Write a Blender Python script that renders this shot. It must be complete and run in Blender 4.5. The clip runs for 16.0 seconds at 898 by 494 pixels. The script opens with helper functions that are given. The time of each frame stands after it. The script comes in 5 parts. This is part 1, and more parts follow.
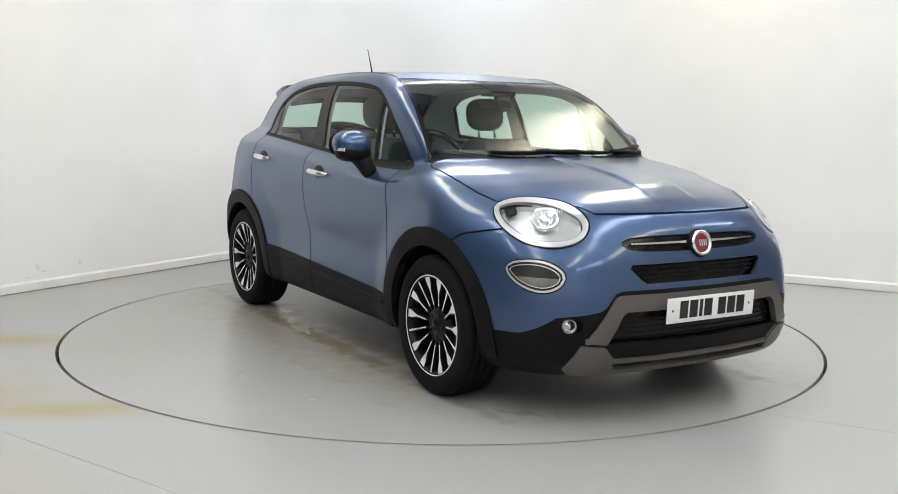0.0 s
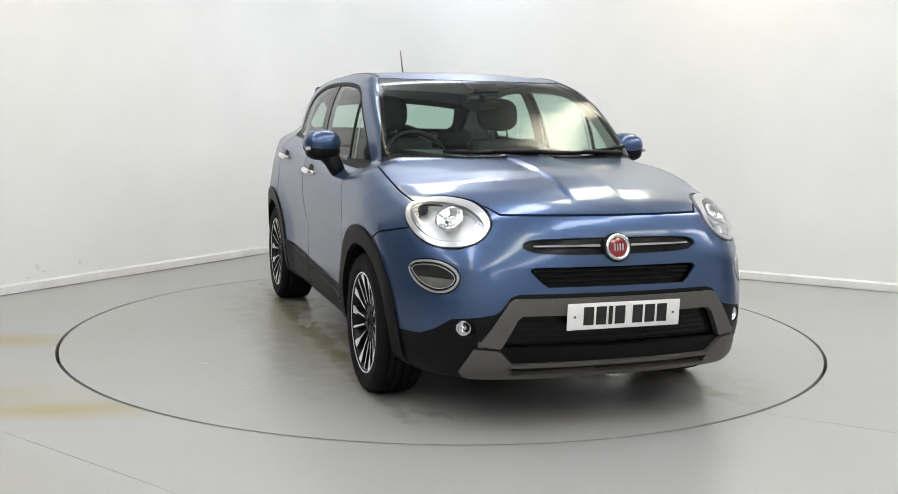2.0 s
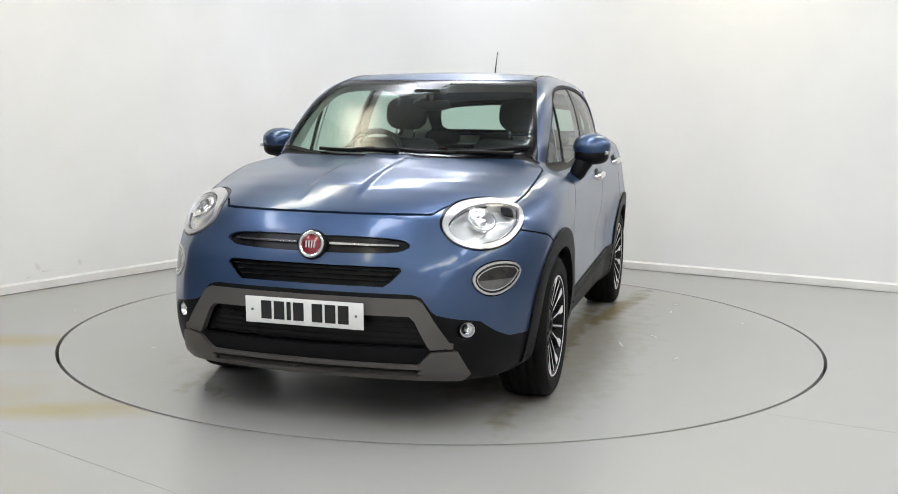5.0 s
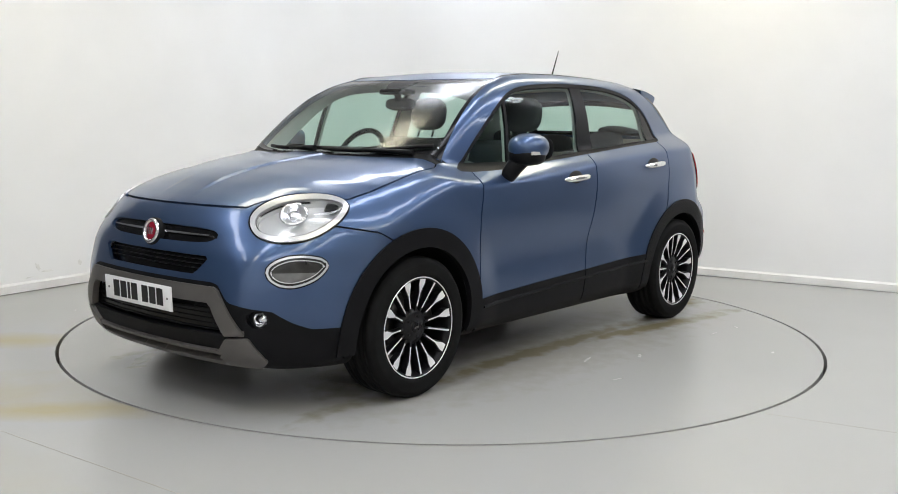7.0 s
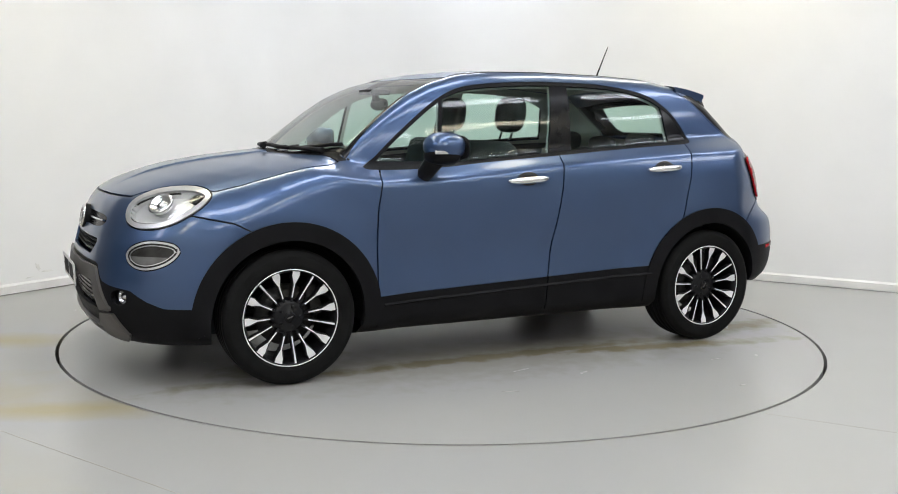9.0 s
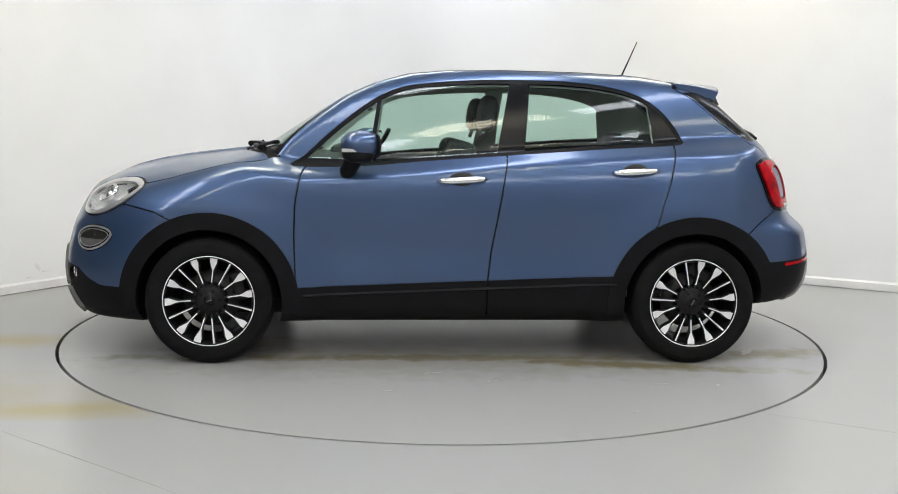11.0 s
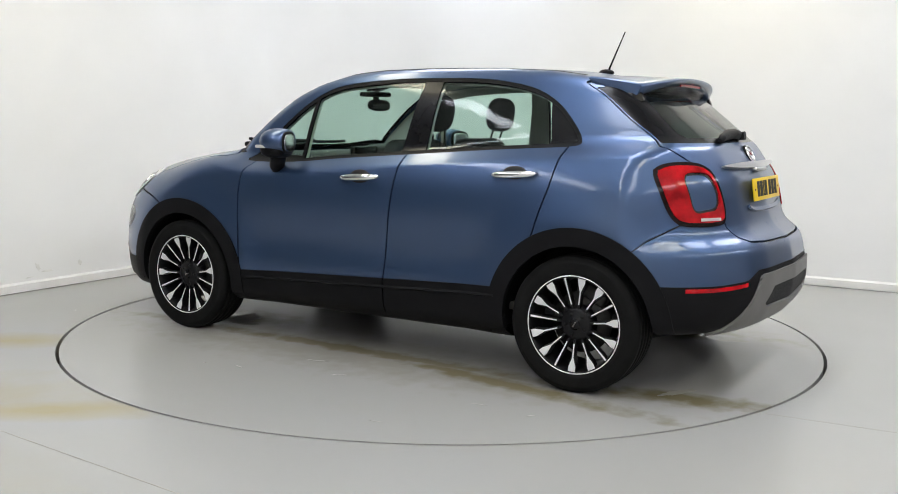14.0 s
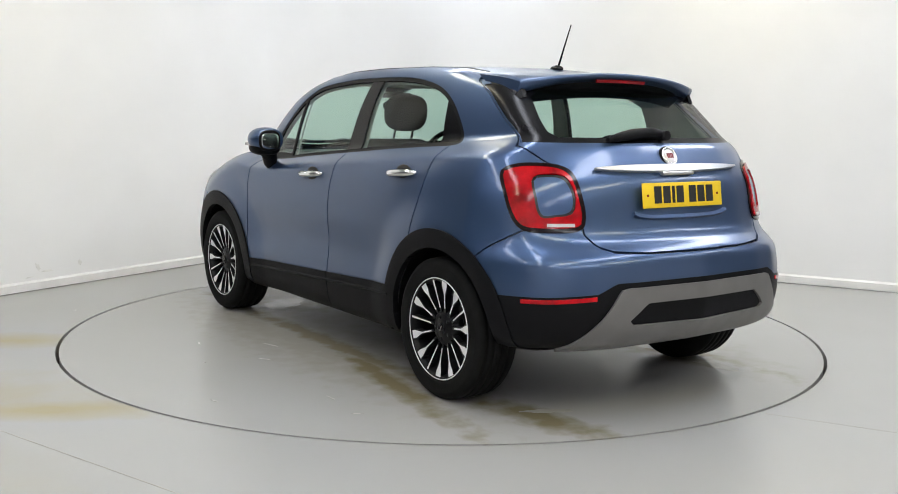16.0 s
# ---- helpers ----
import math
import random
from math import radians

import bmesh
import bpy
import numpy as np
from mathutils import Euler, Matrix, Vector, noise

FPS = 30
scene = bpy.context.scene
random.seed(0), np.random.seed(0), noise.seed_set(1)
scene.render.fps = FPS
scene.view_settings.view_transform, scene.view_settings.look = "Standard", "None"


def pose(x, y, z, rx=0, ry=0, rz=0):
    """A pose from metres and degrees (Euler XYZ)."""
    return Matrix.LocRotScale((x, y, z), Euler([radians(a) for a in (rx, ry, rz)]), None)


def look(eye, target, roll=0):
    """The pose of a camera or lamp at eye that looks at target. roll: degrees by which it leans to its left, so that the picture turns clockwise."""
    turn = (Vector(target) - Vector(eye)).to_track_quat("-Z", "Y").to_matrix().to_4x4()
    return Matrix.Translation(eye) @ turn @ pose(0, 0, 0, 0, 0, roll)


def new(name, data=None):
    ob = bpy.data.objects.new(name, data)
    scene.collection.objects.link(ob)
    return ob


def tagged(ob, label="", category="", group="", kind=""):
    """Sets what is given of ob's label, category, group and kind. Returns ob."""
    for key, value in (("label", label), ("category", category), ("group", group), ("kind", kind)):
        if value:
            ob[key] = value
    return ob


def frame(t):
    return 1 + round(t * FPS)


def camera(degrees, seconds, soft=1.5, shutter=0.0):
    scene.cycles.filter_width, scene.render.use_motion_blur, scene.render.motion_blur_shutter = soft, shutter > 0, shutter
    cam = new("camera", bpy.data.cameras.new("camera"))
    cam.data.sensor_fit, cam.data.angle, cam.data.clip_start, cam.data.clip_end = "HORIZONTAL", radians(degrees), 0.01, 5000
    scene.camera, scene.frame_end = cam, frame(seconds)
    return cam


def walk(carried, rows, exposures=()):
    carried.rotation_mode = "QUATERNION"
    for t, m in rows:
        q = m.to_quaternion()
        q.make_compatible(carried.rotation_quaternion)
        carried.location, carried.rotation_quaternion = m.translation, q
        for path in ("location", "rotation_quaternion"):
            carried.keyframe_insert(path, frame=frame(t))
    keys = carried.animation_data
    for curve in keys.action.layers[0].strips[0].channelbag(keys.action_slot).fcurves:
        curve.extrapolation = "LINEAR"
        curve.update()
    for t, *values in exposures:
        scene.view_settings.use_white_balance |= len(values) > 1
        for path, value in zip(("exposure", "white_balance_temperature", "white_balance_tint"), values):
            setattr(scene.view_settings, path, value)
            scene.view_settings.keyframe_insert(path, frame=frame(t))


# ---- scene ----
cam = camera(49.37, 16.0, soft=0.95)
EYE = Vector((0, -6.013, 1.285))
YAW, PITCH = radians(-0.311), radians(-7.379)
AHEAD = Vector((-math.sin(YAW) * math.cos(PITCH), math.cos(YAW) * math.cos(PITCH), math.sin(PITCH)))
walk(cam, [(0.0, look(EYE, EYE + AHEAD, 0.902)), (16.0, look(EYE, EYE + AHEAD, 0.902))])
# ---- the turn of the car and its turntable ----
TURN = [(0.0, 0.0), (0.5, 0.69), (1.0, 2.95), (1.5, 6.55), (2.0, 12.17), (2.5, 17.85), (3.0, 23.88), (3.5, 29.66), (4.0, 35.75),
        (4.6, 42.75), (5.25, 50.35), (5.9, 57.9), (6.5, 64.9), (7.0, 70.96), (7.5, 76.70), (8.0, 82.75), (8.5, 88.48), (9.0, 94.42), (9.6, 101.4), (10.25, 108.9),
        (10.9, 116.4), (11.5, 123.30), (12.0, 129.12), (12.5, 134.90), (13.0, 140.78), (13.5, 146.53), (14.0, 152.44), (14.5, 158.25),
        (15.0, 164.22), (15.5, 169.95), (16.0, 175.98)]
HEADING = -59.07
CAR_OFF = Vector((-0.009, 0.051, 0.0))

# ---- light ----
world = bpy.data.worlds.new("world")
world.use_nodes = True
scene.world = world
world.node_tree.nodes["Background"].inputs[0].default_value = (0.9, 0.95, 1.0, 1)
world.node_tree.nodes["Background"].inputs[1].default_value = 0.15
scene.view_settings.exposure = 0.0


# ---- materials ----
def mat(name, color, rough=0.5, metal=0.0, coat=0.0, vary=0.12, scale=8.0, bump=0.0, bump_scale=60.0, spec=0.5):
    """A node material with colour variation at two scales and fine relief."""
    m = bpy.data.materials.new(name)
    m.use_nodes = True
    nt = m.node_tree
    n, l = nt.nodes, nt.links
    b = n["Principled BSDF"]
    b.inputs["Roughness"].default_value = rough
    b.inputs["Metallic"].default_value = metal
    b.inputs["Coat Weight"].default_value = coat
    b.inputs["Coat Roughness"].default_value = 0.04
    b.inputs["Specular IOR Level"].default_value = spec
    tc = n.new("ShaderNodeTexCoord")
    big = n.new("ShaderNodeTexNoise")
    big.inputs["Scale"].default_value = scale
    big.inputs["Detail"].default_value = 6
    l.new(tc.outputs["Object"], big.inputs["Vector"])
    ramp = n.new("ShaderNodeMapRange")
    ramp.inputs[1].default_value, ramp.inputs[2].default_value = 0.3, 0.7
    ramp.inputs[3].default_value, ramp.inputs[4].default_value = 1 - vary, 1 + vary
    l.new(big.outputs[0], ramp.inputs[0])
    mul = n.new("ShaderNodeVectorMath")
    mul.operation = "SCALE"
    mul.inputs[0].default_value = color
    l.new(ramp.outputs[0], mul.inputs["Scale"])
    l.new(mul.outputs[0], b.inputs["Base Color"])
    if bump:
        fine = n.new("ShaderNodeTexNoise")
        fine.inputs["Scale"].default_value = bump_scale
        fine.inputs["Detail"].default_value = 3
        l.new(tc.outputs["Object"], fine.inputs["Vector"])
        bp = n.new("ShaderNodeBump")
        bp.inputs["Strength"].default_value = bump
        bp.inputs["Distance"].default_value = 0.002
        l.new(fine.outputs[0], bp.inputs["Height"])
        l.new(bp.outputs[0], b.inputs["Normal"])
    return m


def glow(name, color, strength):
    m = bpy.data.materials.new(name)
    m.use_nodes = True
    b = m.node_tree.nodes["Principled BSDF"]
    b.inputs["Base Color"].default_value = (*color, 1)
    b.inputs["Emission Color"].default_value = (*color, 1)
    b.inputs["Emission Strength"].default_value = strength
    return m


def clear(name, tint, gloss_rough=0.02, ior=1.5):
    """A thin pane: tinted see-through with a Fresnel gloss."""
    m = bpy.data.materials.new(name)
    m.use_nodes = True
    n, l = m.node_tree.nodes, m.node_tree.links
    out = n["Material Output"]
    n.remove(n["Principled BSDF"])
    tr, gl, mx, lw = (n.new("ShaderNodeBsdfTransparent"), n.new("ShaderNodeBsdfGlossy"), n.new("ShaderNodeMixShader"), n.new("ShaderNodeLayerWeight"))
    tr.inputs[0].default_value = (*tint, 1)
    gl.inputs["Roughness"].default_value = gloss_rough
    lw.inputs[0].default_value = 0.5
    pw, ad = n.new("ShaderNodeMath"), n.new("ShaderNodeMath")
    pw.operation, ad.operation = "POWER", "MULTIPLY_ADD"
    l.new(lw.outputs["Facing"], pw.inputs[0])
    pw.inputs[1].default_value = 5.0
    f0 = 1.0 * ((ior - 1) / (ior + 1)) ** 2
    l.new(pw.outputs[0], ad.inputs[0])
    ad.inputs[1].default_value, ad.inputs[2].default_value = 1 - f0, f0
    l.new(ad.outputs[0], mx.inputs[0])
    l.new(tr.outputs[0], mx.inputs[1])
    l.new(gl.outputs[0], mx.inputs[2])
    l.new(mx.outputs[0], out.inputs[0])
    return m


def floor_mat(name, blobs, stain=(0.33, 0.275, 0.14), edge=(2.1, 0.9), grain=3.0):
    """Worn, glossy grey floor paint; blobs: (x, y, length, width, turn, strength) of brown rust and water stains."""
    m = mat(name, (0.345, 0.34, 0.332), 0.27, vary=0.025, scale=0.6)
    n, l = m.node_tree.nodes, m.node_tree.links
    b = n["Principled BSDF"]
    src = b.inputs["Base Color"].links[0].from_socket
    tc = n.new("ShaderNodeTexCoord")
    wob = n.new("ShaderNodeTexNoise")
    wob.inputs["Scale"].default_value, wob.inputs["Detail"].default_value = grain, 7
    l.new(tc.outputs["Object"], wob.inputs["Vector"])
    total = None
    for x, y, lx, ly, turn, amount in blobs:
        mp = n.new("ShaderNodeMapping")
        mp.vector_type = "TEXTURE"
        mp.inputs["Location"].default_value = (x, y, 0)
        mp.inputs["Rotation"].default_value = (0, 0, radians(turn))
        mp.inputs["Scale"].default_value = (lx, ly, 1)
        l.new(tc.outputs["Object"], mp.inputs["Vector"])
        ln = n.new("ShaderNodeVectorMath")
        ln.operation = "LENGTH"
        l.new(mp.outputs[0], ln.inputs[0])
        ad = n.new("ShaderNodeMath")
        ad.operation = "MULTIPLY_ADD"
        l.new(wob.outputs[0], ad.inputs[0])
        ad.inputs[1].default_value = 1.6
        l.new(ln.outputs["Value"], ad.inputs[2])
        mr = n.new("ShaderNodeMapRange")
        mr.inputs[1].default_value, mr.inputs[2].default_value = edge
        mr.inputs[3].default_value, mr.inputs[4].default_value = 0.0, amount
        l.new(ad.outputs[0], mr.inputs[0])
        if total is None:
            total = mr.outputs[0]
        else:
            mx = n.new("ShaderNodeMath")
            mx.operation = "MAXIMUM"
            l.new(total, mx.inputs[0])
            l.new(mr.outputs[0], mx.inputs[1])
            total = mx.outputs[0]
    mix = n.new("ShaderNodeMix")
    mix.data_type = "RGBA"
    l.new(total, mix.inputs[0])
    l.new(src, mix.inputs[6])
    mix.inputs[7].default_value = (*stain, 1)
    l.new(mix.outputs[2], b.inputs["Base Color"])
    return m


def mesh_of(name, verts, faces, material, smooth=False):
    me = bpy.data.meshes.new(name)
    me.from_pydata([tuple(v) for v in verts], [], [tuple(int(i) for i in f) for f in faces])
    me.materials.append(material)
    if smooth:
        me.polygons.foreach_set("use_smooth", [True] * len(me.polygons))
    me.update()
    return me


def part(name, bm, material, parent, label=""):
    """Links a bmesh or mesh as ONE object under a thing or a part."""
    if isinstance(bm, bmesh.types.BMesh):
        me = bpy.data.meshes.new(name)
        bm.to_mesh(me)
        bm.free()
        me.materials.append(material)
    else:
        me = bm
    ob = new(name, me)
    if parent:
        ob.parent = parent
    if label:
        ob["label"] = label
    return ob


def box(size, at=(0, 0, 0), bevel=0.0, turn=None, segments=2):
    bm = bmesh.new()
    bmesh.ops.create_cube(bm, size=1)
    bmesh.ops.scale(bm, vec=size, verts=bm.verts)
    if bevel:
        bmesh.ops.bevel(bm, geom=bm.edges[:], offset=bevel, segments=segments, affect="EDGES", profile=0.5)
        for f in bm.faces:
            f.smooth = True
    if turn:
        bmesh.ops.transform(bm, matrix=turn, verts=bm.verts)
    bmesh.ops.translate(bm, vec=at, verts=bm.verts)
    return bm


# ---- the room ----
CORNER = Vector((-1.154, 4.152, 0))
ALONG_A = Vector((-1.39, -2.308, 0)).normalized()
ALONG_B = Vector((1.634, -0.905, 0)).normalized()
ROOM_A, ROOM_B, ROOM_H = 12.0, 12.0, 3.6
M_WALL = mat("white_wall_paint", (0.80, 0.80, 0.795), 0.55, vary=0.03, scale=1.3, bump=0.15, bump_scale=90)
M_SKIRT = mat("skirting_paint", (0.74, 0.735, 0.72), 0.4, vary=0.06, scale=5)
M_CEIL = mat("ceiling_paint", (0.78, 0.78, 0.77), 0.8, vary=0.03)
M_FLOOR = floor_mat("floor_paint", [(-2.45, -0.55, 0.44, 0.17, 8, 0.75), (-1.80, -1.86, 0.60, 0.16, 6, 0.8), (-2.3, -1.75, 0.8, 0.38, 10, 0.55), (-1.9, -2.6, 0.8, 0.3, -30, 0.22)])
M_DISC = floor_mat("turntable_paint", [(0.0, 0.85, 1.7, 0.40, 0, 0.30), (0.0, 0.80, 1.9, 0.10, 0, 0.85), (-0.9, 0.95, 0.9, 0.10, -9, 0.94), (-0.2, -0.85, 1.6, 0.36, 0, 0.28), (-0.2, -0.80, 1.7, 0.10, 1, 0.82), (0.3, -0.62, 0.9, 0.12, 6, 0.68), (-1.75, 0.72, 0.5, 0.12, 10, 0.94), (1.2, 0.5, 0.4, 0.2, 20, 0.61), (-1.1, -0.75, 0.5, 0.2, 0, 0.81)], (0.178, 0.150, 0.080), (1.95, 1.15), 8.5)
# near-black that puts shade into gaps and hollows; also colours the plate bars
M_GAP = mat("gap_shade_and_bar_black", (0.012, 0.012, 0.012), 0.7)
M_FIX = mat("white_lamp_housing", (0.75, 0.75, 0.74), 0.4)


def flat(name, verts, faces, material, label, kind="structure"):
    return tagged(new(name, mesh_of(name, verts, faces, material)), label, kind=kind)


def prism(a, b, out, z0, z1):
    """A slab from a to b, as thick as out, from z0 to z1."""
    p = [a, b, b + out, a + out]
    v = [(*q.xy, z) for z in (z0, z1) for q in p]
    return v, [(0, 3, 2, 1), (4, 5, 6, 7), (0, 1, 5, 4), (1, 2, 6, 5), (2, 3, 7, 6), (3, 0, 4, 7)]


def ring_floor():
    """The fixed floor: the room's rectangle with a round opening for the turntable."""
    corners = [CORNER - ALONG_B * 3, CORNER + ALONG_A * ROOM_A - ALONG_B * 3, CORNER + ALONG_A * ROOM_A + ALONG_B * ROOM_B, CORNER + ALONG_B * ROOM_B]
    n = 192
    verts, faces = [], []
    for k in range(n):
        a = 2 * math.pi * k / n
        d = Vector((math.cos(a), math.sin(a), 0))
        best = 1e9
        for p, q in zip(corners, corners[1:] + corners[:1]):
            e = q - p
            den = d.x * e.y - d.y * e.x
            if abs(den) > 1e-9:
                s = (p.x * e.y - p.y * e.x) / den
                u = (p.x * d.y - p.y * d.x) / den
                if s > 0 and -1e-6 <= u <= 1 + 1e-6:
                    best = min(best, s)
        verts += [tuple(d * (DISC_R + 0.018)), tuple(d * best), (*(d * (DISC_R + 0.018)).xy, -0.14)]
    for k in range(n):
        a, b = 3 * k, 3 * ((k + 1) % n)
        faces += [(a, a + 1, b + 1, b), (a, b, b + 2, a + 2)]
    return verts, faces


DISC_R = 2.237
flat("floor", *ring_floor(), M_FLOOR, "pale grey glossy painted floor with brownish rust stains")
flat("floor_pit", *prism(Vector((-2.6, -2.6, 0)), Vector((2.6, -2.6, 0)), Vector((0, 5.2, 0)), -0.20, -0.14), M_GAP, "dark pit under the turntable")
COVE = 1.0      # the two white walls meet in a round corner
# bright and dim tones for added, unseen walls that shape the paint's reflections
M_BRIGHT = mat("unseen_bright_wall", (0.74, 0.74, 0.73), 0.7, vary=0.05, scale=0.8)
M_DIM = mat("unseen_dim_wall", (0.16, 0.16, 0.165), 0.7, vary=0.15, scale=0.8)
far_a, far_b = CORNER + ALONG_A * ROOM_A, CORNER + ALONG_B * ROOM_B
end_a = CORNER + ALONG_A * 4.7
end_b = CORNER + ALONG_B * 6.4
flat("wall_left", *prism(CORNER + ALONG_A * COVE, end_a, -ALONG_B * 0.2, -0.2, ROOM_H), M_WALL, "plain white painted studio wall with faint scuffs")
flat("wall_right", *prism(CORNER + ALONG_B * COVE - ALONG_A * 0.2, end_b - ALONG_A * 0.2, ALONG_A * 0.2, -0.2, ROOM_H), M_WALL, "plain white painted studio wall")
flat("wall_right_dim", *prism(end_b - ALONG_A * 0.2, far_b - ALONG_A * 0.2, ALONG_A * 0.2, -0.2, ROOM_H), M_DIM, "dark grey wall beyond the white one")


def cove_points(inset):
    """Points of the round corner, from the left wall to the right one."""
    c = CORNER + ALONG_A * COVE + ALONG_B * COVE
    return [c - (ALONG_B * math.cos(u) + ALONG_A * math.sin(u)) * (COVE - inset) for u in [math.pi / 2 * k / 24 for k in range(25)]]


def cove_sheet(name, inset, back, z0, z1, material, label):
    v, f = [], []
    for p, q in zip(cove_points(inset), cove_points(inset - back)):
        v += [(*p.xy, z0), (*p.xy, z1), (*q.xy, z1), (*q.xy, z0)]
    for k in range(24):
        a, b = 4 * k, 4 * k + 4
        f += [(a, b, b + 1, a + 1), (a + 1, b + 1, b + 2, a + 2), (a + 2, b + 2, b + 3, a + 3)]
    me = mesh_of(name, v, f, material, True)
    me.set_sharp_from_angle(angle=radians(40))
    return tagged(new(name, me), label, kind="structure")


cove_sheet("wall_corner", 0.0, 0.2, -0.2, ROOM_H, M_WALL, "rounded white corner between the studio walls")
cove_sheet("baseboard_corner", 0.022, 0.02, 0.005, 0.07, M_SKIRT, "white painted skirting board round the corner")
# unseen walls, added to brighten or darken what the car's sides reflect
flat("wall_near_left", *prism(far_a + ALONG_B * 1.8, far_a + ALONG_B * ROOM_B, ALONG_A * 0.2, -0.2, ROOM_H), M_BRIGHT, "plain white wall of the open bay")
flat("wall_near_dim", *prism(far_a - ALONG_B * 3, far_a + ALONG_B * 1.8, ALONG_A * 0.2, -0.2, ROOM_H), M_DIM, "dark grey wall of the open bay")
flat("wall_near_right", *prism(far_b, far_b + ALONG_A * ROOM_A, ALONG_B * 0.2, -0.2, ROOM_H), M_BRIGHT, "plain white wall of the open bay")
flat("wall_left_dim", *prism(CORNER + ALONG_A * 4.3 - ALONG_B * 2.8, far_a - ALONG_B * 2.8, -ALONG_B * 0.2, -0.2, ROOM_H), M_DIM, "dark grey wall of the open bay")
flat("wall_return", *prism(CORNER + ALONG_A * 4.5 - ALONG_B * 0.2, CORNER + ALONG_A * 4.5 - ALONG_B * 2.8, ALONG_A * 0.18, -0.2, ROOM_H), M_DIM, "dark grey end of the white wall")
flat("ceiling", *prism(CORNER - ALONG_B * 3.2, far_a - ALONG_B * 3.2, ALONG_B * (ROOM_B + 3.6), ROOM_H, ROOM_H + 0.15), M_CEIL, "plain white ceiling")
for wall_name, p, q, inward in (("baseboard_left", CORNER + ALONG_A * COVE, end_a, ALONG_B), ("baseboard_right", CORNER + ALONG_B * COVE, end_b, ALONG_A)):
    v, f = prism(p + inward * 0.001, q + inward * 0.001, inward * 0.022, 0.005, 0.074)
    for i in (6, 7):
        v[i] = (*v[i][:2], v[i][2] - 0.014)
    flat(wall_name, v, f, M_SKIRT, "white painted skirting board along the wall")
for a, b in (((-1.95, -2.04), (-0.60, -3.01)), ((1.46, -1.76), (2.60, -2.36))):
    a, b = Vector((*a, 0)), Vector((*b, 0))
    n = Vector((-(b - a).y, (b - a).x, 0)).normalized() * 0.004
    flat("floor_joint", *prism(a, b, n, 0.0002, 0.0008), mat("floor_joint_filler", (0.25, 0.23, 0.20), 0.6), "thin filled joint in the painted floor")

# panel lamps under the ceiling
M_TUBE = [glow("lamp_tube_cool", (0.945, 0.985, 1.08), 12.9), glow("lamp_tube_warm", (1.0, 0.93, 0.72), 12.9)]
LAMP_DIR = ALONG_A
for i in range(4):
    # the last row (j = 3) is added to brighten surfaces that face the camera
    for j in range(4):
        c = CORNER + ALONG_A * (1.3 + 2.9 * j) + ALONG_B * (1.8 + 2.3 * i)
        lamp = tagged(new("panel_lamp"), "long white ceiling batten lamp with a glowing diffuser", "ceiling lamp", "ceiling panel lamps")
        lamp.matrix_basis = pose(c.x, c.y, ROOM_H, 0, 0, math.degrees(math.atan2(ALONG_A.y, ALONG_A.x)))
        part("housing", box((2.5, 0.42, 0.06), (0, 0, -0.03), 0.01), M_FIX, lamp)
        part("diffuser", box((2.42, 0.36, 0.03), (0, 0, -0.074), 0.008), M_TUBE[1 if (i + j) % 3 == 1 else 0], lamp)


def turntable():
    n = 192
    v = [(0, 0, 0)] + [(DISC_R * math.cos(2 * math.pi * k / n), DISC_R * math.sin(2 * math.pi * k / n), 0) for k in range(n)]
    v += [(x, y, -0.12) for x, y, z in v[1:]]
    f = [(0, 1 + k, 1 + (k + 1) % n) for k in range(n)] + [(1 + k, n + 1 + k, n + 1 + (k + 1) % n, 1 + (k + 1) % n) for k in range(n)]
    return tagged(new("turntable", mesh_of("turntable", v, f, M_DISC)), "round flush turntable in stained grey floor paint", "turntable")


disc = turntable()
# ---- the car's outer form: one smooth closed surface, cut into panels further down ----
def curve(pts, blur=0.03):
    """A smooth function through rough points."""
    px, py = zip(*sorted(pts))
    xs = np.arange(-3.0, 3.0, 0.005)
    ys = np.interp(xs, px, py)
    n = int(4 * blur / 0.005)
    k = np.exp(-0.5 * (np.arange(-n, n + 1) * 0.005 / blur) ** 2)
    ys = np.convolve(np.pad(ys, n, mode="edge"), k / k.sum(), mode="valid")
    return lambda v: np.interp(v, xs, ys)


def sstep(a, b, v):
    s = np.clip((v - a) / (b - a), 0, 1)
    return s * s * (3 - 2 * s)


def smax(a, b, k):
    h = np.maximum(k - np.abs(a - b), 0) / k
    return np.maximum(a, b) + h * h * k * 0.25


def poly_dist(px, pz, poly):
    """Signed distance to a closed polygon, negative inside."""
    d = np.full(np.shape(px), 1e9)
    inside = np.zeros(np.shape(px), bool)
    for (ax, az), (bx, bz) in zip(poly, poly[1:] + poly[:1]):
        ex, ez = bx - ax, bz - az
        s = np.clip(((px - ax) * ex + (pz - az) * ez) / (ex * ex + ez * ez + 1e-12), 0, 1)
        d = np.minimum(d, np.hypot(px - ax - s * ex, pz - az - s * ez))
        if az != bz:
            inside ^= ((az > pz) != (bz > pz)) & (px < ax + (pz - az) * ex / ez)
    return np.where(inside, -d, d)


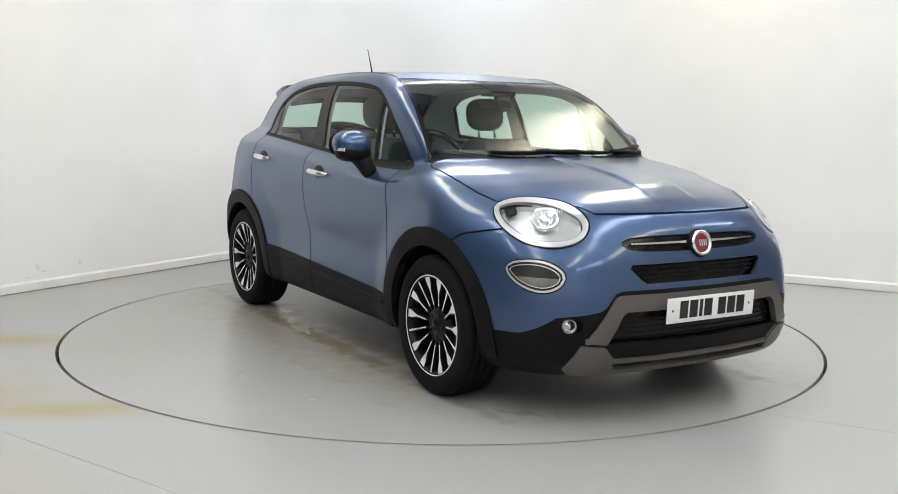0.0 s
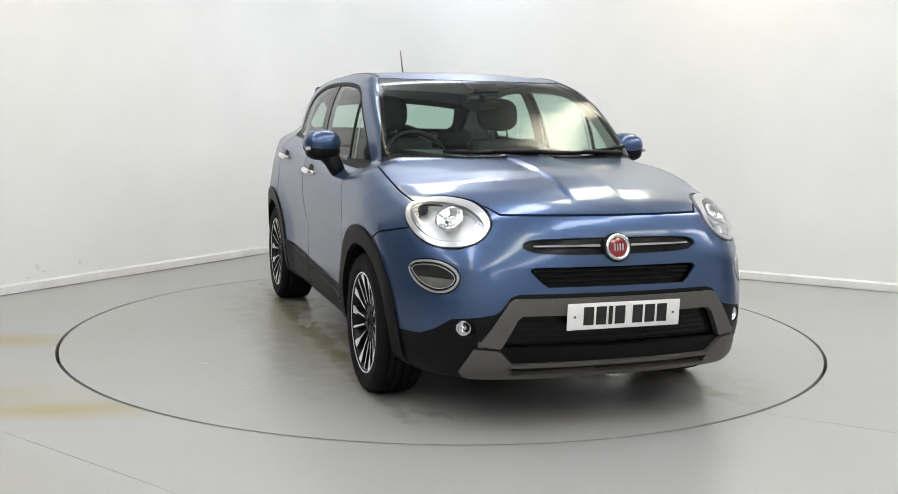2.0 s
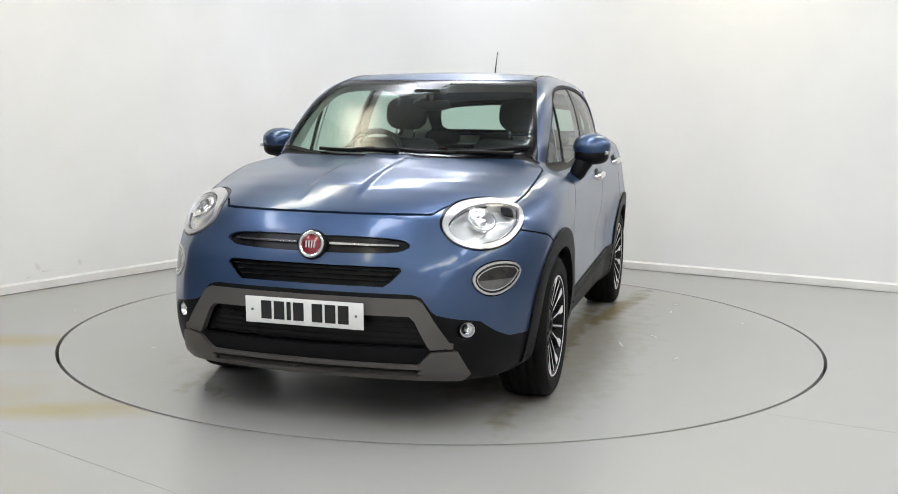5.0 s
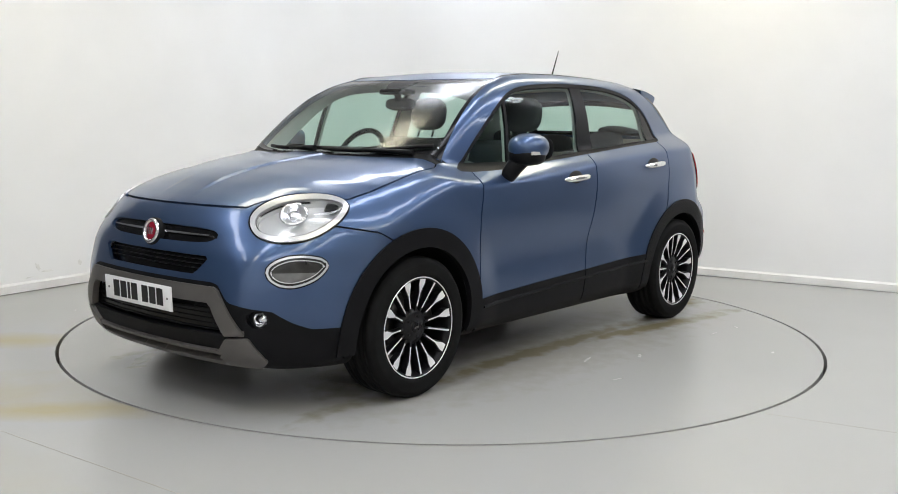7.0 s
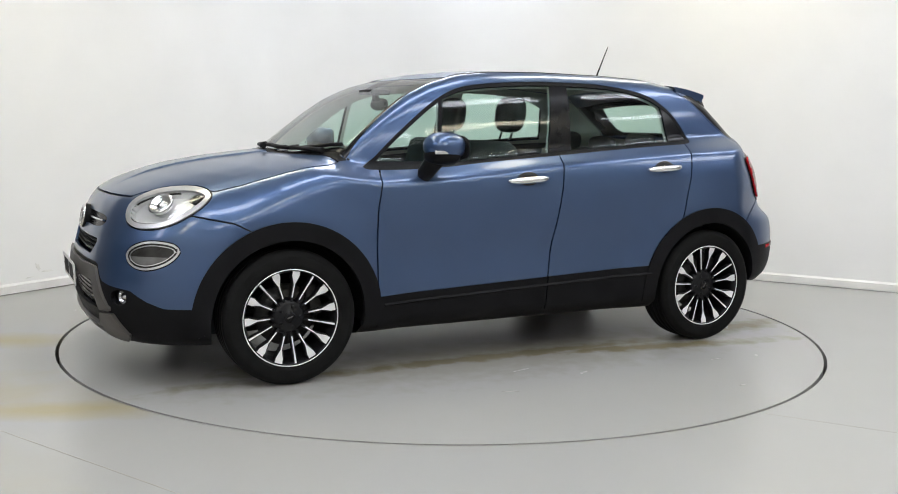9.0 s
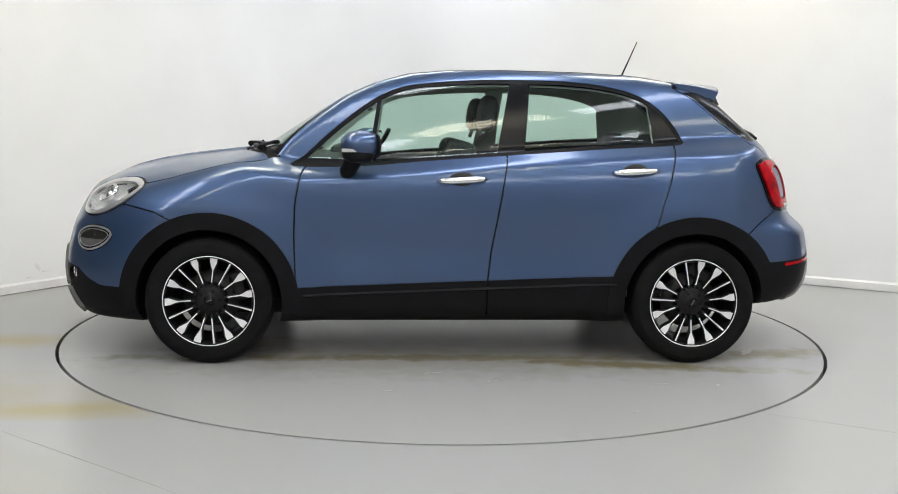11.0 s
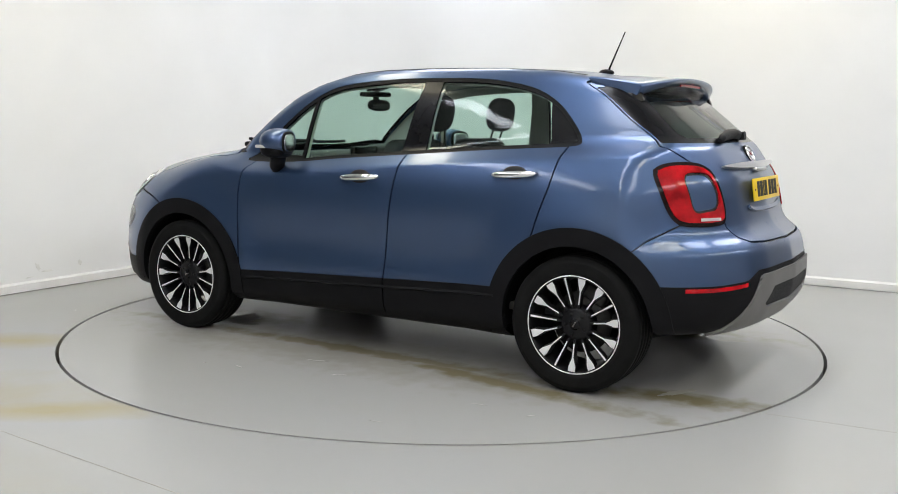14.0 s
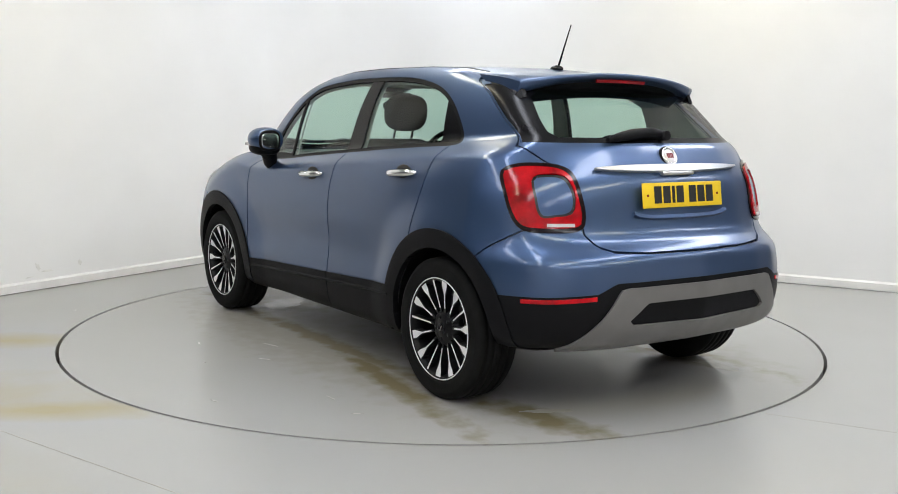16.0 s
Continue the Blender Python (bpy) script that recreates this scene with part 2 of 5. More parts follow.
PROFILE = [(1.90, 0.20), (2.06, 0.215), (2.12, 0.27), (2.155, 0.36), (2.165, 0.46), (2.155, 0.57), (2.13, 0.67),
           (2.105, 0.76), (2.075, 0.84), (2.03, 0.905), (1.95, 0.950), (1.83, 0.996), (1.68, 1.035), (1.50, 1.066),
           (1.32, 1.088), (1.16, 1.106), (1.09, 1.122), (0.94, 1.216), (0.75, 1.340), (0.60, 1.431), (0.44, 1.502),
           (0.25, 1.552), (0.05, 1.572), (-0.25, 1.580), (-0.70, 1.574), (-1.00, 1.560), (-1.22, 1.530),
           (-1.40, 1.490), (-1.52, 1.420), (-1.66, 1.312), (-1.80, 1.195), (-1.868, 1.100), (-1.905, 1.045), (-1.930, 0.97),
           (-1.943, 0.90), (-1.962, 0.83), (-1.985, 0.79), (-2.02, 0.765), (-2.07, 0.72), (-2.09, 0.62), (-2.095, 0.50), (-2.080, 0.42),
           (-2.04, 0.355), (-1.97, 0.325), (-1.80, 0.30), (-1.60, 0.235), (-1.40, 0.21)]
STEP = 0.01
TX, TZ = np.arange(-2.6, 2.9, STEP), np.arange(-0.1, 1.9, STEP)
TABLE = poly_dist(*np.meshgrid(TX, TZ, indexing="ij"), PROFILE)
for _axis in (0, 1):
    _k = np.exp(-0.5 * (np.arange(-8, 9) * STEP / 0.022) ** 2)
    TABLE = np.apply_along_axis(lambda r: np.convolve(np.pad(r, 8, mode="edge"), _k / _k.sum(), mode="valid"), _axis, TABLE)


def profile_dist(x, z):
    u = np.clip((x - TX[0]) / STEP, 0, len(TX) - 1.001)
    v = np.clip((z - TZ[0]) / STEP, 0, len(TZ) - 1.001)
    i, j = u.astype(int), v.astype(int)
    u, v = u - i, v - j
    return (TABLE[i, j] * (1 - u) * (1 - v) + TABLE[i + 1, j] * u * (1 - v) + TABLE[i, j + 1] * (1 - u) * v + TABLE[i + 1, j + 1] * u * v)


bow_front = curve([(0, 0), (0.25, 0.016), (0.4, 0.044), (0.5, 0.080), (0.55, 0.110), (0.68, 0.195), (0.78, 0.30), (0.9, 0.5)])
bow_low = curve([(0, 0), (0.25, 0.010), (0.41, 0.030), (0.5, 0.047), (0.6, 0.080), (0.65, 0.120), (0.72, 0.195), (0.817, 0.32), (0.9, 0.48)])
bow_rear = curve([(0, 0), (0.4, 0.025), (0.55, 0.060), (0.65, 0.105), (0.72, 0.155), (0.78, 0.210), (0.84, 0.31), (0.9, 0.48)])
flank = curve([(0.15, 0.80), (0.28, 0.845), (0.45, 0.868), (0.62, 0.874), (0.78, 0.886), (0.92, 0.886), (1.0, 0.872), (1.05, 0.858), (1.12, 0.830), (1.25, 0.76)], 0.035)
glazing = curve([(0.9, 0.800), (1.1, 0.768), (1.2, 0.748), (1.3, 0.724), (1.375, 0.700), (1.45, 0.668), (1.5, 0.638), (1.6, 0.565)], 0.03)
belt = curve([(1.6, 1.16), (1.25, 1.12), (1.04, 1.065), (0.86, 1.028), (0.5, 1.034), (0.18, 1.060), (-0.27, 1.104), (-0.73, 1.140), (-1.2, 1.172), (-1.6, 1.19), (-2.0, 1.19)], 0.05)
taper = curve([(2.3, 0.09), (1.8, 0.035), (1.3, 0), (-1.3, 0), (-1.75, 0.022), (-2.2, 0.085)], 0.08)
taper_top = curve([(1.3, 0.06), (1.0, 0.060), (0.8, 0.048), (0.5, 0.014), (0.2, 0.004), (-0.7, 0.002), (-1.0, 0.014), (-1.2, 0.038), (-1.6, 0.095), (-1.95, 0.15)], 0.08)
crown = curve([(2.2, 0.05), (1.9, 0.06), (1.5, 0.085), (1.2, 0.060), (1.0, 0.045), (0.6, 0.060), (-1.2, 0.065), (-1.8, 0.07)], 0.06)
WHEEL_X, HUB_Z, HUB_Y = 1.285, 0.332, 0.775


def body_dist(x, y, z):
    ay = np.abs(y)
    xs = x + sstep(0.5, 1.6, x) * (bow_low(ay) + (bow_front(ay) - bow_low(ay)) * sstep(0.68, 0.88, z)) - sstep(-0.9, -1.7, x) * bow_rear(ay)
    zs = z + crown(x) * ay * ay * sstep(0.55, 0.95, z)
    hood = sstep(1.02, 1.2, x) * sstep(2.02, 1.75, x)
    zs = zs - 0.011 * hood * sstep(0.140, 0.108, ay)
    side = profile_dist(xs, zs)
    # flank below the belt line, glazing above it, a soft shoulder between them
    up = sstep(-0.066, 0.050, z - belt(x))
    low_w = flank(z) - taper(x)
    w = low_w + (glazing(z) - taper_top(x) - low_w) * up
    # flares over the wheels, hollow in the doors
    for cx in (WHEEL_X, -WHEEL_X):
        r = np.hypot(x - cx, z - HUB_Z)
        w = w + 0.022 * sstep(0.66, 0.44, r) * sstep(1.05, 0.8, z)
    w = w - 0.016 * sstep(0.95, 0.6, np.abs(x)) * np.exp(-((z - 0.60) / 0.13) ** 2)
    k = 0.11 - 0.055 * sstep(1.0, 1.15, z) * sstep(1.05, 0.85, x)
    return smax(side, ay - w, k)


def body_normal(v):
    e = 0.004
    g = np.stack([body_dist(*(v + d).T) - body_dist(*(v - d).T) for d in np.eye(3) * e], 1)
    return g / (np.linalg.norm(g, axis=1, keepdims=True) + 1e-12)


def body_surface(h=0.022):
    """The half with y >= 0 as triangles, pulled onto the form."""
    ax = [np.arange(-2.26, 2.32, h), np.arange(-2 * h, 1.0, h), np.arange(0.12, 1.68, h)]
    grid = body_dist(*np.meshgrid(*ax, indexing="ij"))
    ins = grid < 0
    c = sum(ins[i:ins.shape[0] - 1 + i, j:ins.shape[1] - 1 + j, k:ins.shape[2] - 1 + k].astype(int) for i in (0, 1) for j in (0, 1) for k in (0, 1))
    cells = np.argwhere((c > 0) & (c < 8))
    index = -np.ones(c.shape, int)
    index[tuple(cells.T)] = np.arange(len(cells))
    v = np.stack([ax[a][0] + h * (cells[:, a] + 0.5) for a in range(3)], 1)
    for _ in range(6):
        d = body_dist(*v.T)
        v = v - body_normal(v) * np.clip(d, -h, h)[:, None] * 0.8
    quads = []
    for a in range(3):
        b, e = (a + 1) % 3, (a + 2) % 3
        lo = np.take(ins, range(ins.shape[a] - 1), a)
        hi = np.take(ins, range(1, ins.shape[a]), a)
        for p in np.argwhere(lo != hi):
            if p[b] < 1 or p[e] < 1 or p[b] >= c.shape[b] or p[e] >= c.shape[e]:
                continue
            q = []
            for db, de in ((-1, -1), (0, -1), (0, 0), (-1, 0)):
                r = p.copy()
                r[b] += db
                r[e] += de
                q.append(index[tuple(r)])
            if min(q) >= 0:
                quads.append(q if lo[tuple(p)] else q[::-1])
    quads = np.array(quads)
    tris = np.concatenate([quads[:, [0, 1, 2]], quads[:, [0, 2, 3]]])
    return v, tris


def cut(v, tris, f):
    """Splits the triangles along f = 0."""
    f = np.where(np.abs(f) < 1e-7, 1e-7, f)
    pos = f > 0
    mixed = pos[tris].any(1) & ~pos[tris].all(1)
    new_v, made, out = [], {}, []

    def mid(i, j):
        key = (min(i, j), max(i, j))
        if key not in made:
            s = f[key[0]] / (f[key[0]] - f[key[1]])
            made[key] = len(v) + len(new_v)
            new_v.append(v[key[0]] + s * (v[key[1]] - v[key[0]]))
        return made[key]

    for t in tris[mixed]:
        k = [i for i in range(3) if pos[t[i]] != pos[t[(i + 1) % 3]] and pos[t[i]] != pos[t[(i + 2) % 3]]][0]
        a, b, c = t[k], t[(k + 1) % 3], t[(k + 2) % 3]
        m, n = mid(a, b), mid(a, c)
        out += [(a, m, n), (m, b, c), (m, c, n)]
    if not out:
        return v, tris
    return np.concatenate([v, np.array(new_v)]), np.concatenate([tris[~mixed], np.array(out)])


def rounded(pts, n=5):
    """A closed smooth outline through the points."""
    out = []
    p = [np.array(q, float) for q in pts]
    for i in range(len(p)):
        a, b, c, d = p[i - 1], p[i], p[(i + 1) % len(p)], p[(i + 2) % len(p)]
        for k in range(n):
            s = k / n
            q = 0.5 * (2 * b + (c - a) * s + (2 * a - 5 * b + 4 * c - d) * s * s + (3 * b - a - 3 * c + d) * s ** 3)
            out.append((float(q[0]), float(q[1])))
    return out


def line(pts):
    """Height over a rough curve, for borders that run along the car."""
    px, pz = zip(*sorted(pts))
    return lambda u: np.interp(u, px, pz)


# outlines: windows and doors from the side (x, z); screens and bonnet from above (y, x); nose and tail (y, z)
DLO = rounded([(0.86, 1.036), (0.80, 1.092), (0.675, 1.208), (0.50, 1.350), (0.355, 1.436), (0.20, 1.478), (-0.10, 1.503), (-0.35, 1.508), (-0.60, 1.504),
               (-0.80, 1.484), (-0.968, 1.444), (-1.09, 1.376), (-1.176, 1.288), (-1.224, 1.214), (-1.215, 1.174), (-1.0, 1.158), (-0.73, 1.140), (-0.266, 1.104),
               (0.18, 1.069), (0.50, 1.040)], 3)
SCREEN = [(-0.2, 1.165), (0.0, 1.165), (0.3, 1.125), (0.5, 1.052), (0.708, 0.948), (0.672, 0.80), (0.645, 0.69), (0.600, 0.47), (0.572, 0.345),
          (0.552, 0.318), (0.32, 0.375), (0.0, 0.405), (-0.2, 0.405)]
FRIT = [(-0.2, 0.30), (0.125, 0.30), (0.095, 0.47), (0.075, 0.515), (0.05, 0.53), (-0.2, 0.53)]
BACKLIGHT = [(-0.2, 1.197), (0.72, 1.197), (0.72, 1.30), (0.69, 1.425), (0.60, 1.46), (0.3, 1.47), (-0.2, 1.475)]
TAILGATE = [(-0.2, 0.733), (0.30, 0.735), (0.47, 0.745), (0.525, 0.765), (0.560, 0.815), (0.556, 0.87), (0.545, 0.956), (0.575, 1.085), (0.640, 1.112), (0.700, 1.178),
            (0.74, 1.21), (0.74, 1.30), (0.70, 1.43), (0.62, 1.478), (0.55, 1.497), (-0.2, 1.515)]
BONNET = [(-0.2, 2.30), (0.40, 2.30), (0.460, 1.960), (0.500, 1.885), (0.560, 1.81), (0.640, 1.73), (0.700, 1.665), (0.745, 1.612), (0.762, 1.50), (0.770, 1.38),
          (0.772, 1.25), (0.766, 1.12), (0.750, 1.050), (0.715, 0.985), (0.62, 1.030), (0.5, 1.082), (0.3, 1.155), (0.0, 1.197), (-0.2, 1.197)]
HEADLAMP = rounded([(-1.482, 0.846), (-1.464, 0.882), (-1.417, 0.916), (-1.335, 0.946), (-1.236, 0.960), (-1.142, 0.960), (-1.076, 0.943), (-1.052, 0.912), (-1.076, 0.872), (-1.132, 0.827), (-1.213, 0.784), (-1.296, 0.761), (-1.385, 0.758), (-1.450, 0.776), (-1.478, 0.808)], 4)
LOWLAMP = rounded([(-1.440, 0.654), (-1.408, 0.690), (-1.346, 0.713), (-1.274, 0.717), (-1.200, 0.704), (-1.170, 0.672), (-1.187, 0.636), (-1.239, 0.598), (-1.319, 0.574), (-1.386, 0.580), (-1.430, 0.610)])
TAILLAMP = rounded([(0.842, 1.070), (0.90, 1.104), (1.0, 1.110), (1.09, 1.098), (1.15, 1.055), (1.192, 0.956), (1.207, 0.87), (1.185, 0.828), (1.08, 0.820), (0.965, 0.828), (0.91, 0.875), (0.865, 0.98)], 4)
TAILHOLE = rounded([(0.992, 1.040), (1.05, 1.051), (1.105, 1.042), (1.138, 1.0), (1.152, 0.956), (1.146, 0.908), (1.09, 0.896), (1.034, 0.896), (1.008, 0.972)], 4)
BACKLIGHT_IN = [(-0.2, 1.222), (0.530, 1.222), (0.562, 1.245), (0.556, 1.30), (0.520, 1.40), (0.46, 1.432), (-0.2, 1.445)]
GRILLE_HI = rounded([(-0.2, 0.811), (0.0, 0.811), (0.2, 0.810), (0.36, 0.803), (0.408, 0.780), (0.36, 0.752), (0.2, 0.744), (0.0, 0.742), (-0.2, 0.742)], 3)
GRILLE_LO = [(-0.2, 0.695), (0.378, 0.695), (0.388, 0.68), (0.335, 0.625), (0.315, 0.615), (-0.2, 0.615)]
FRAME = [(-0.2, 0.572), (0.455, 0.572), (0.478, 0.562), (0.600, 0.378), (0.510, 0.370), (0.452, 0.485), (0.430, 0.503), (-0.2, 0.503)]
MESH_LO = [(-0.2, 0.503), (0.430, 0.503), (0.452, 0.485), (0.510, 0.370), (-0.2, 0.362)]
CHIN = [(-0.2, 0.300), (0.46, 0.300), (0.515, 0.360), (0.612, 0.366), (0.650, 0.262), (0.60, 0.225), (-0.2, 0.225)]
SKID_R = [(-0.2, 0.598), (0.45, 0.598), (0.480, 0.585), (0.56, 0.47), (0.675, 0.335), (0.62, 0.262), (-0.2, 0.245)]
SKID_IN = [(-0.2, 0.530), (0.35, 0.530), (0.435, 0.462), (0.41, 0.440), (-0.2, 0.425)]
nose_line = line([(-0.2, 0.590), (0.44, 0.590), (0.475, 0.578), (0.525, 0.512), (0.60, 0.496), (0.69, 0.480), (0.745, 0.428), (0.785, 0.400), (1.0, 0.392)])
tail_line = line([(-0.2, 0.622), (0.49, 0.620), (0.535, 0.600), (0.575, 0.578), (1.0, 0.540)])
gate_line = line([(0.6, -1.5), (1.06, -1.5), (1.11, -1.68), (1.198, -1.596), (1.30, -1.450), (1.42, -1.303), (1.5, -1.16), (1.6, -1.15)])     # z to x
sill_line = line([(-1.2, 0.490), (-0.864, 0.476), (-0.145, 0.446), (0.793, 0.406), (1.2, 0.39)])
door_front = line([(0.2, 0.834), (0.406, 0.836), (0.698, 0.844), (0.851, 0.837), (1.002, 0.808), (1.06, 0.775), (1.5, 0.70)])     # z to x
door_mid = line([(0.2, -0.172), (0.435, -0.172), (0.603, -0.189), (0.844, -0.229), (1.083, -0.269), (1.5, -0.330)])
door_back = line([(0.2, -1.02), (0.70, -1.045), (0.76, -1.069), (0.864, -1.097), (0.982, -1.136), (1.143, -1.172), (1.25, -1.19)])
LAMP_U = np.array([-0.875, 0.484, 0.0])
TAIL_U = np.array([-0.81, -0.59, 0.0])


class Fields:
    """Works out a field only when it is asked for."""
    def __init__(self, makers):
        self.makers, self.known = makers, {}

    def __getitem__(self, key):
        if key not in self.known:
            self.known[key] = self.makers[key]()
        return self.known[key]


def regions(p):
    """Signed fields of all panel borders at the points p (negative inside)."""
    x, y, z = p.T
    r = {}
    rad = np.hypot(np.abs(x) - WHEEL_X, z - HUB_Z)
    side_mask = 0.35 - y
    r["well"] = lambda: np.maximum(rad - 0.378, 0.5 - y)
    r["arch"] = lambda: np.maximum(rad - 0.466, 0.5 - y)
    r["dlo"] = lambda: np.maximum(poly_dist(x, z, DLO), side_mask)
    r["screen"] = lambda: np.maximum(poly_dist(y, x, SCREEN), 1.06 - z)
    r["frit"] = lambda: np.maximum(poly_dist(y, x, FRIT), 1.3 - z)
    r["backlight"] = lambda: np.maximum(poly_dist(y, z, BACKLIGHT), x - gate_line(z) + 0.013)
    r["back_in"] = lambda: np.maximum(poly_dist(y, z, BACKLIGHT_IN), x + 1.2)
    r["tailgate"] = lambda: np.maximum(poly_dist(y, z, TAILGATE), x - gate_line(z))
    r["bonnet"] = lambda: np.maximum(poly_dist(y, x, BONNET), 0.899 - z)
    r["headlamp"] = lambda: np.maximum(poly_dist(p @ LAMP_U, z, HEADLAMP), 1.45 - x)
    r["lowlamp"] = lambda: np.maximum(poly_dist(p @ LAMP_U, z, LOWLAMP), 1.6 - x)
    r["taillamp"] = lambda: np.maximum(poly_dist(p @ TAIL_U, z, TAILLAMP), x + 1.4)
    r["tailhole"] = lambda: np.maximum(poly_dist(p @ TAIL_U, z, TAILHOLE), x + 1.4)
    r["grille_hi"] = lambda: np.maximum(poly_dist(y, z, GRILLE_HI), 1.8 - x)
    r["grille_lo"] = lambda: np.maximum(poly_dist(y, z, GRILLE_LO), 1.8 - x)
    r["frame"] = lambda: np.maximum(poly_dist(y, z, FRAME), 1.8 - x)
    r["mesh"] = lambda: np.maximum(poly_dist(y, z, MESH_LO), 1.8 - x)
    r["chin"] = lambda: np.maximum(poly_dist(y, z, CHIN), 1.8 - x)
    r["skid"] = lambda: np.maximum(poly_dist(y, z, SKID_R), x + 1.8)
    r["skid_in"] = lambda: np.maximum(poly_dist(y, z, SKID_IN), x + 1.8)
    r["fog"] = lambda: np.maximum(np.hypot(y - 0.645, z - 0.444) - 0.037, 1.8 - x)
    r["nose"] = lambda: np.maximum(z - nose_line(y), 1.3 - x)
    r["tail"] = lambda: np.maximum(z - tail_line(y), x + 1.3)
    r["sill"] = lambda: np.maximum(z - sill_line(x), np.abs(x) - 1.25)
    r["refl_a"] = lambda: np.where((x < -1.6) & (z < 0.7), z - tail_line(y) + 0.009, 1.0)
    r["refl_b"] = lambda: np.where((x < -1.6) & (z < 0.7), z - tail_line(y) + 0.027, 1.0)
    r["refl_c"] = lambda: np.where((x < -1.6) & (z < 0.7), 0.585 - y, 1.0)
    r["refl_d"] = lambda: np.where((x < -1.6) & (z < 0.7), x + 1.80, 1.0)
    r["slot_a"] = lambda: np.where((x > 1.8) & (y < 0.46), z - 0.287, 1.0)
    r["slot_b"] = lambda: np.where((x > 1.8) & (y < 0.46), z - 0.256, 1.0)
    r["belly"] = lambda: z - 0.235
    r["m_door_f"] = lambda: x - door_front(z)
    r["m_door_m"] = lambda: x - door_mid(z)
    r["m_door_b"] = lambda: x - door_back(z)
    # wing to bumper joint, from the lamp down to the arch
    r["m_wing"] = lambda: z - np.interp(x, [1.30, 1.435, 1.553, 1.726, 1.85], [0.62, 0.735, 0.795, 0.828, 0.84])
    r["m_rear"] = lambda: z - np.interp(x, [-2.0, -1.75, -1.62, -1.5], [0.82, 0.83, 0.752, 0.65])
    r["m_pil_a"] = lambda: x - np.interp(z, [1.0, 1.107, 1.5], [-0.198, -0.218, -0.294])
    r["m_pil_b"] = lambda: x - np.interp(z, [1.0, 1.131, 1.5], [-0.357, -0.369, -0.402])
    r["m_quart"] = lambda: x - np.interp(z, [1.0, 1.06, 1.37, 1.5], [0.465, 0.455, 0.408, 0.39])
    r["m_corner"] = lambda: x - np.interp(z, [1.1, 1.40], [-1.085, -1.045])
    return Fields(r)


GAP = 0.0042


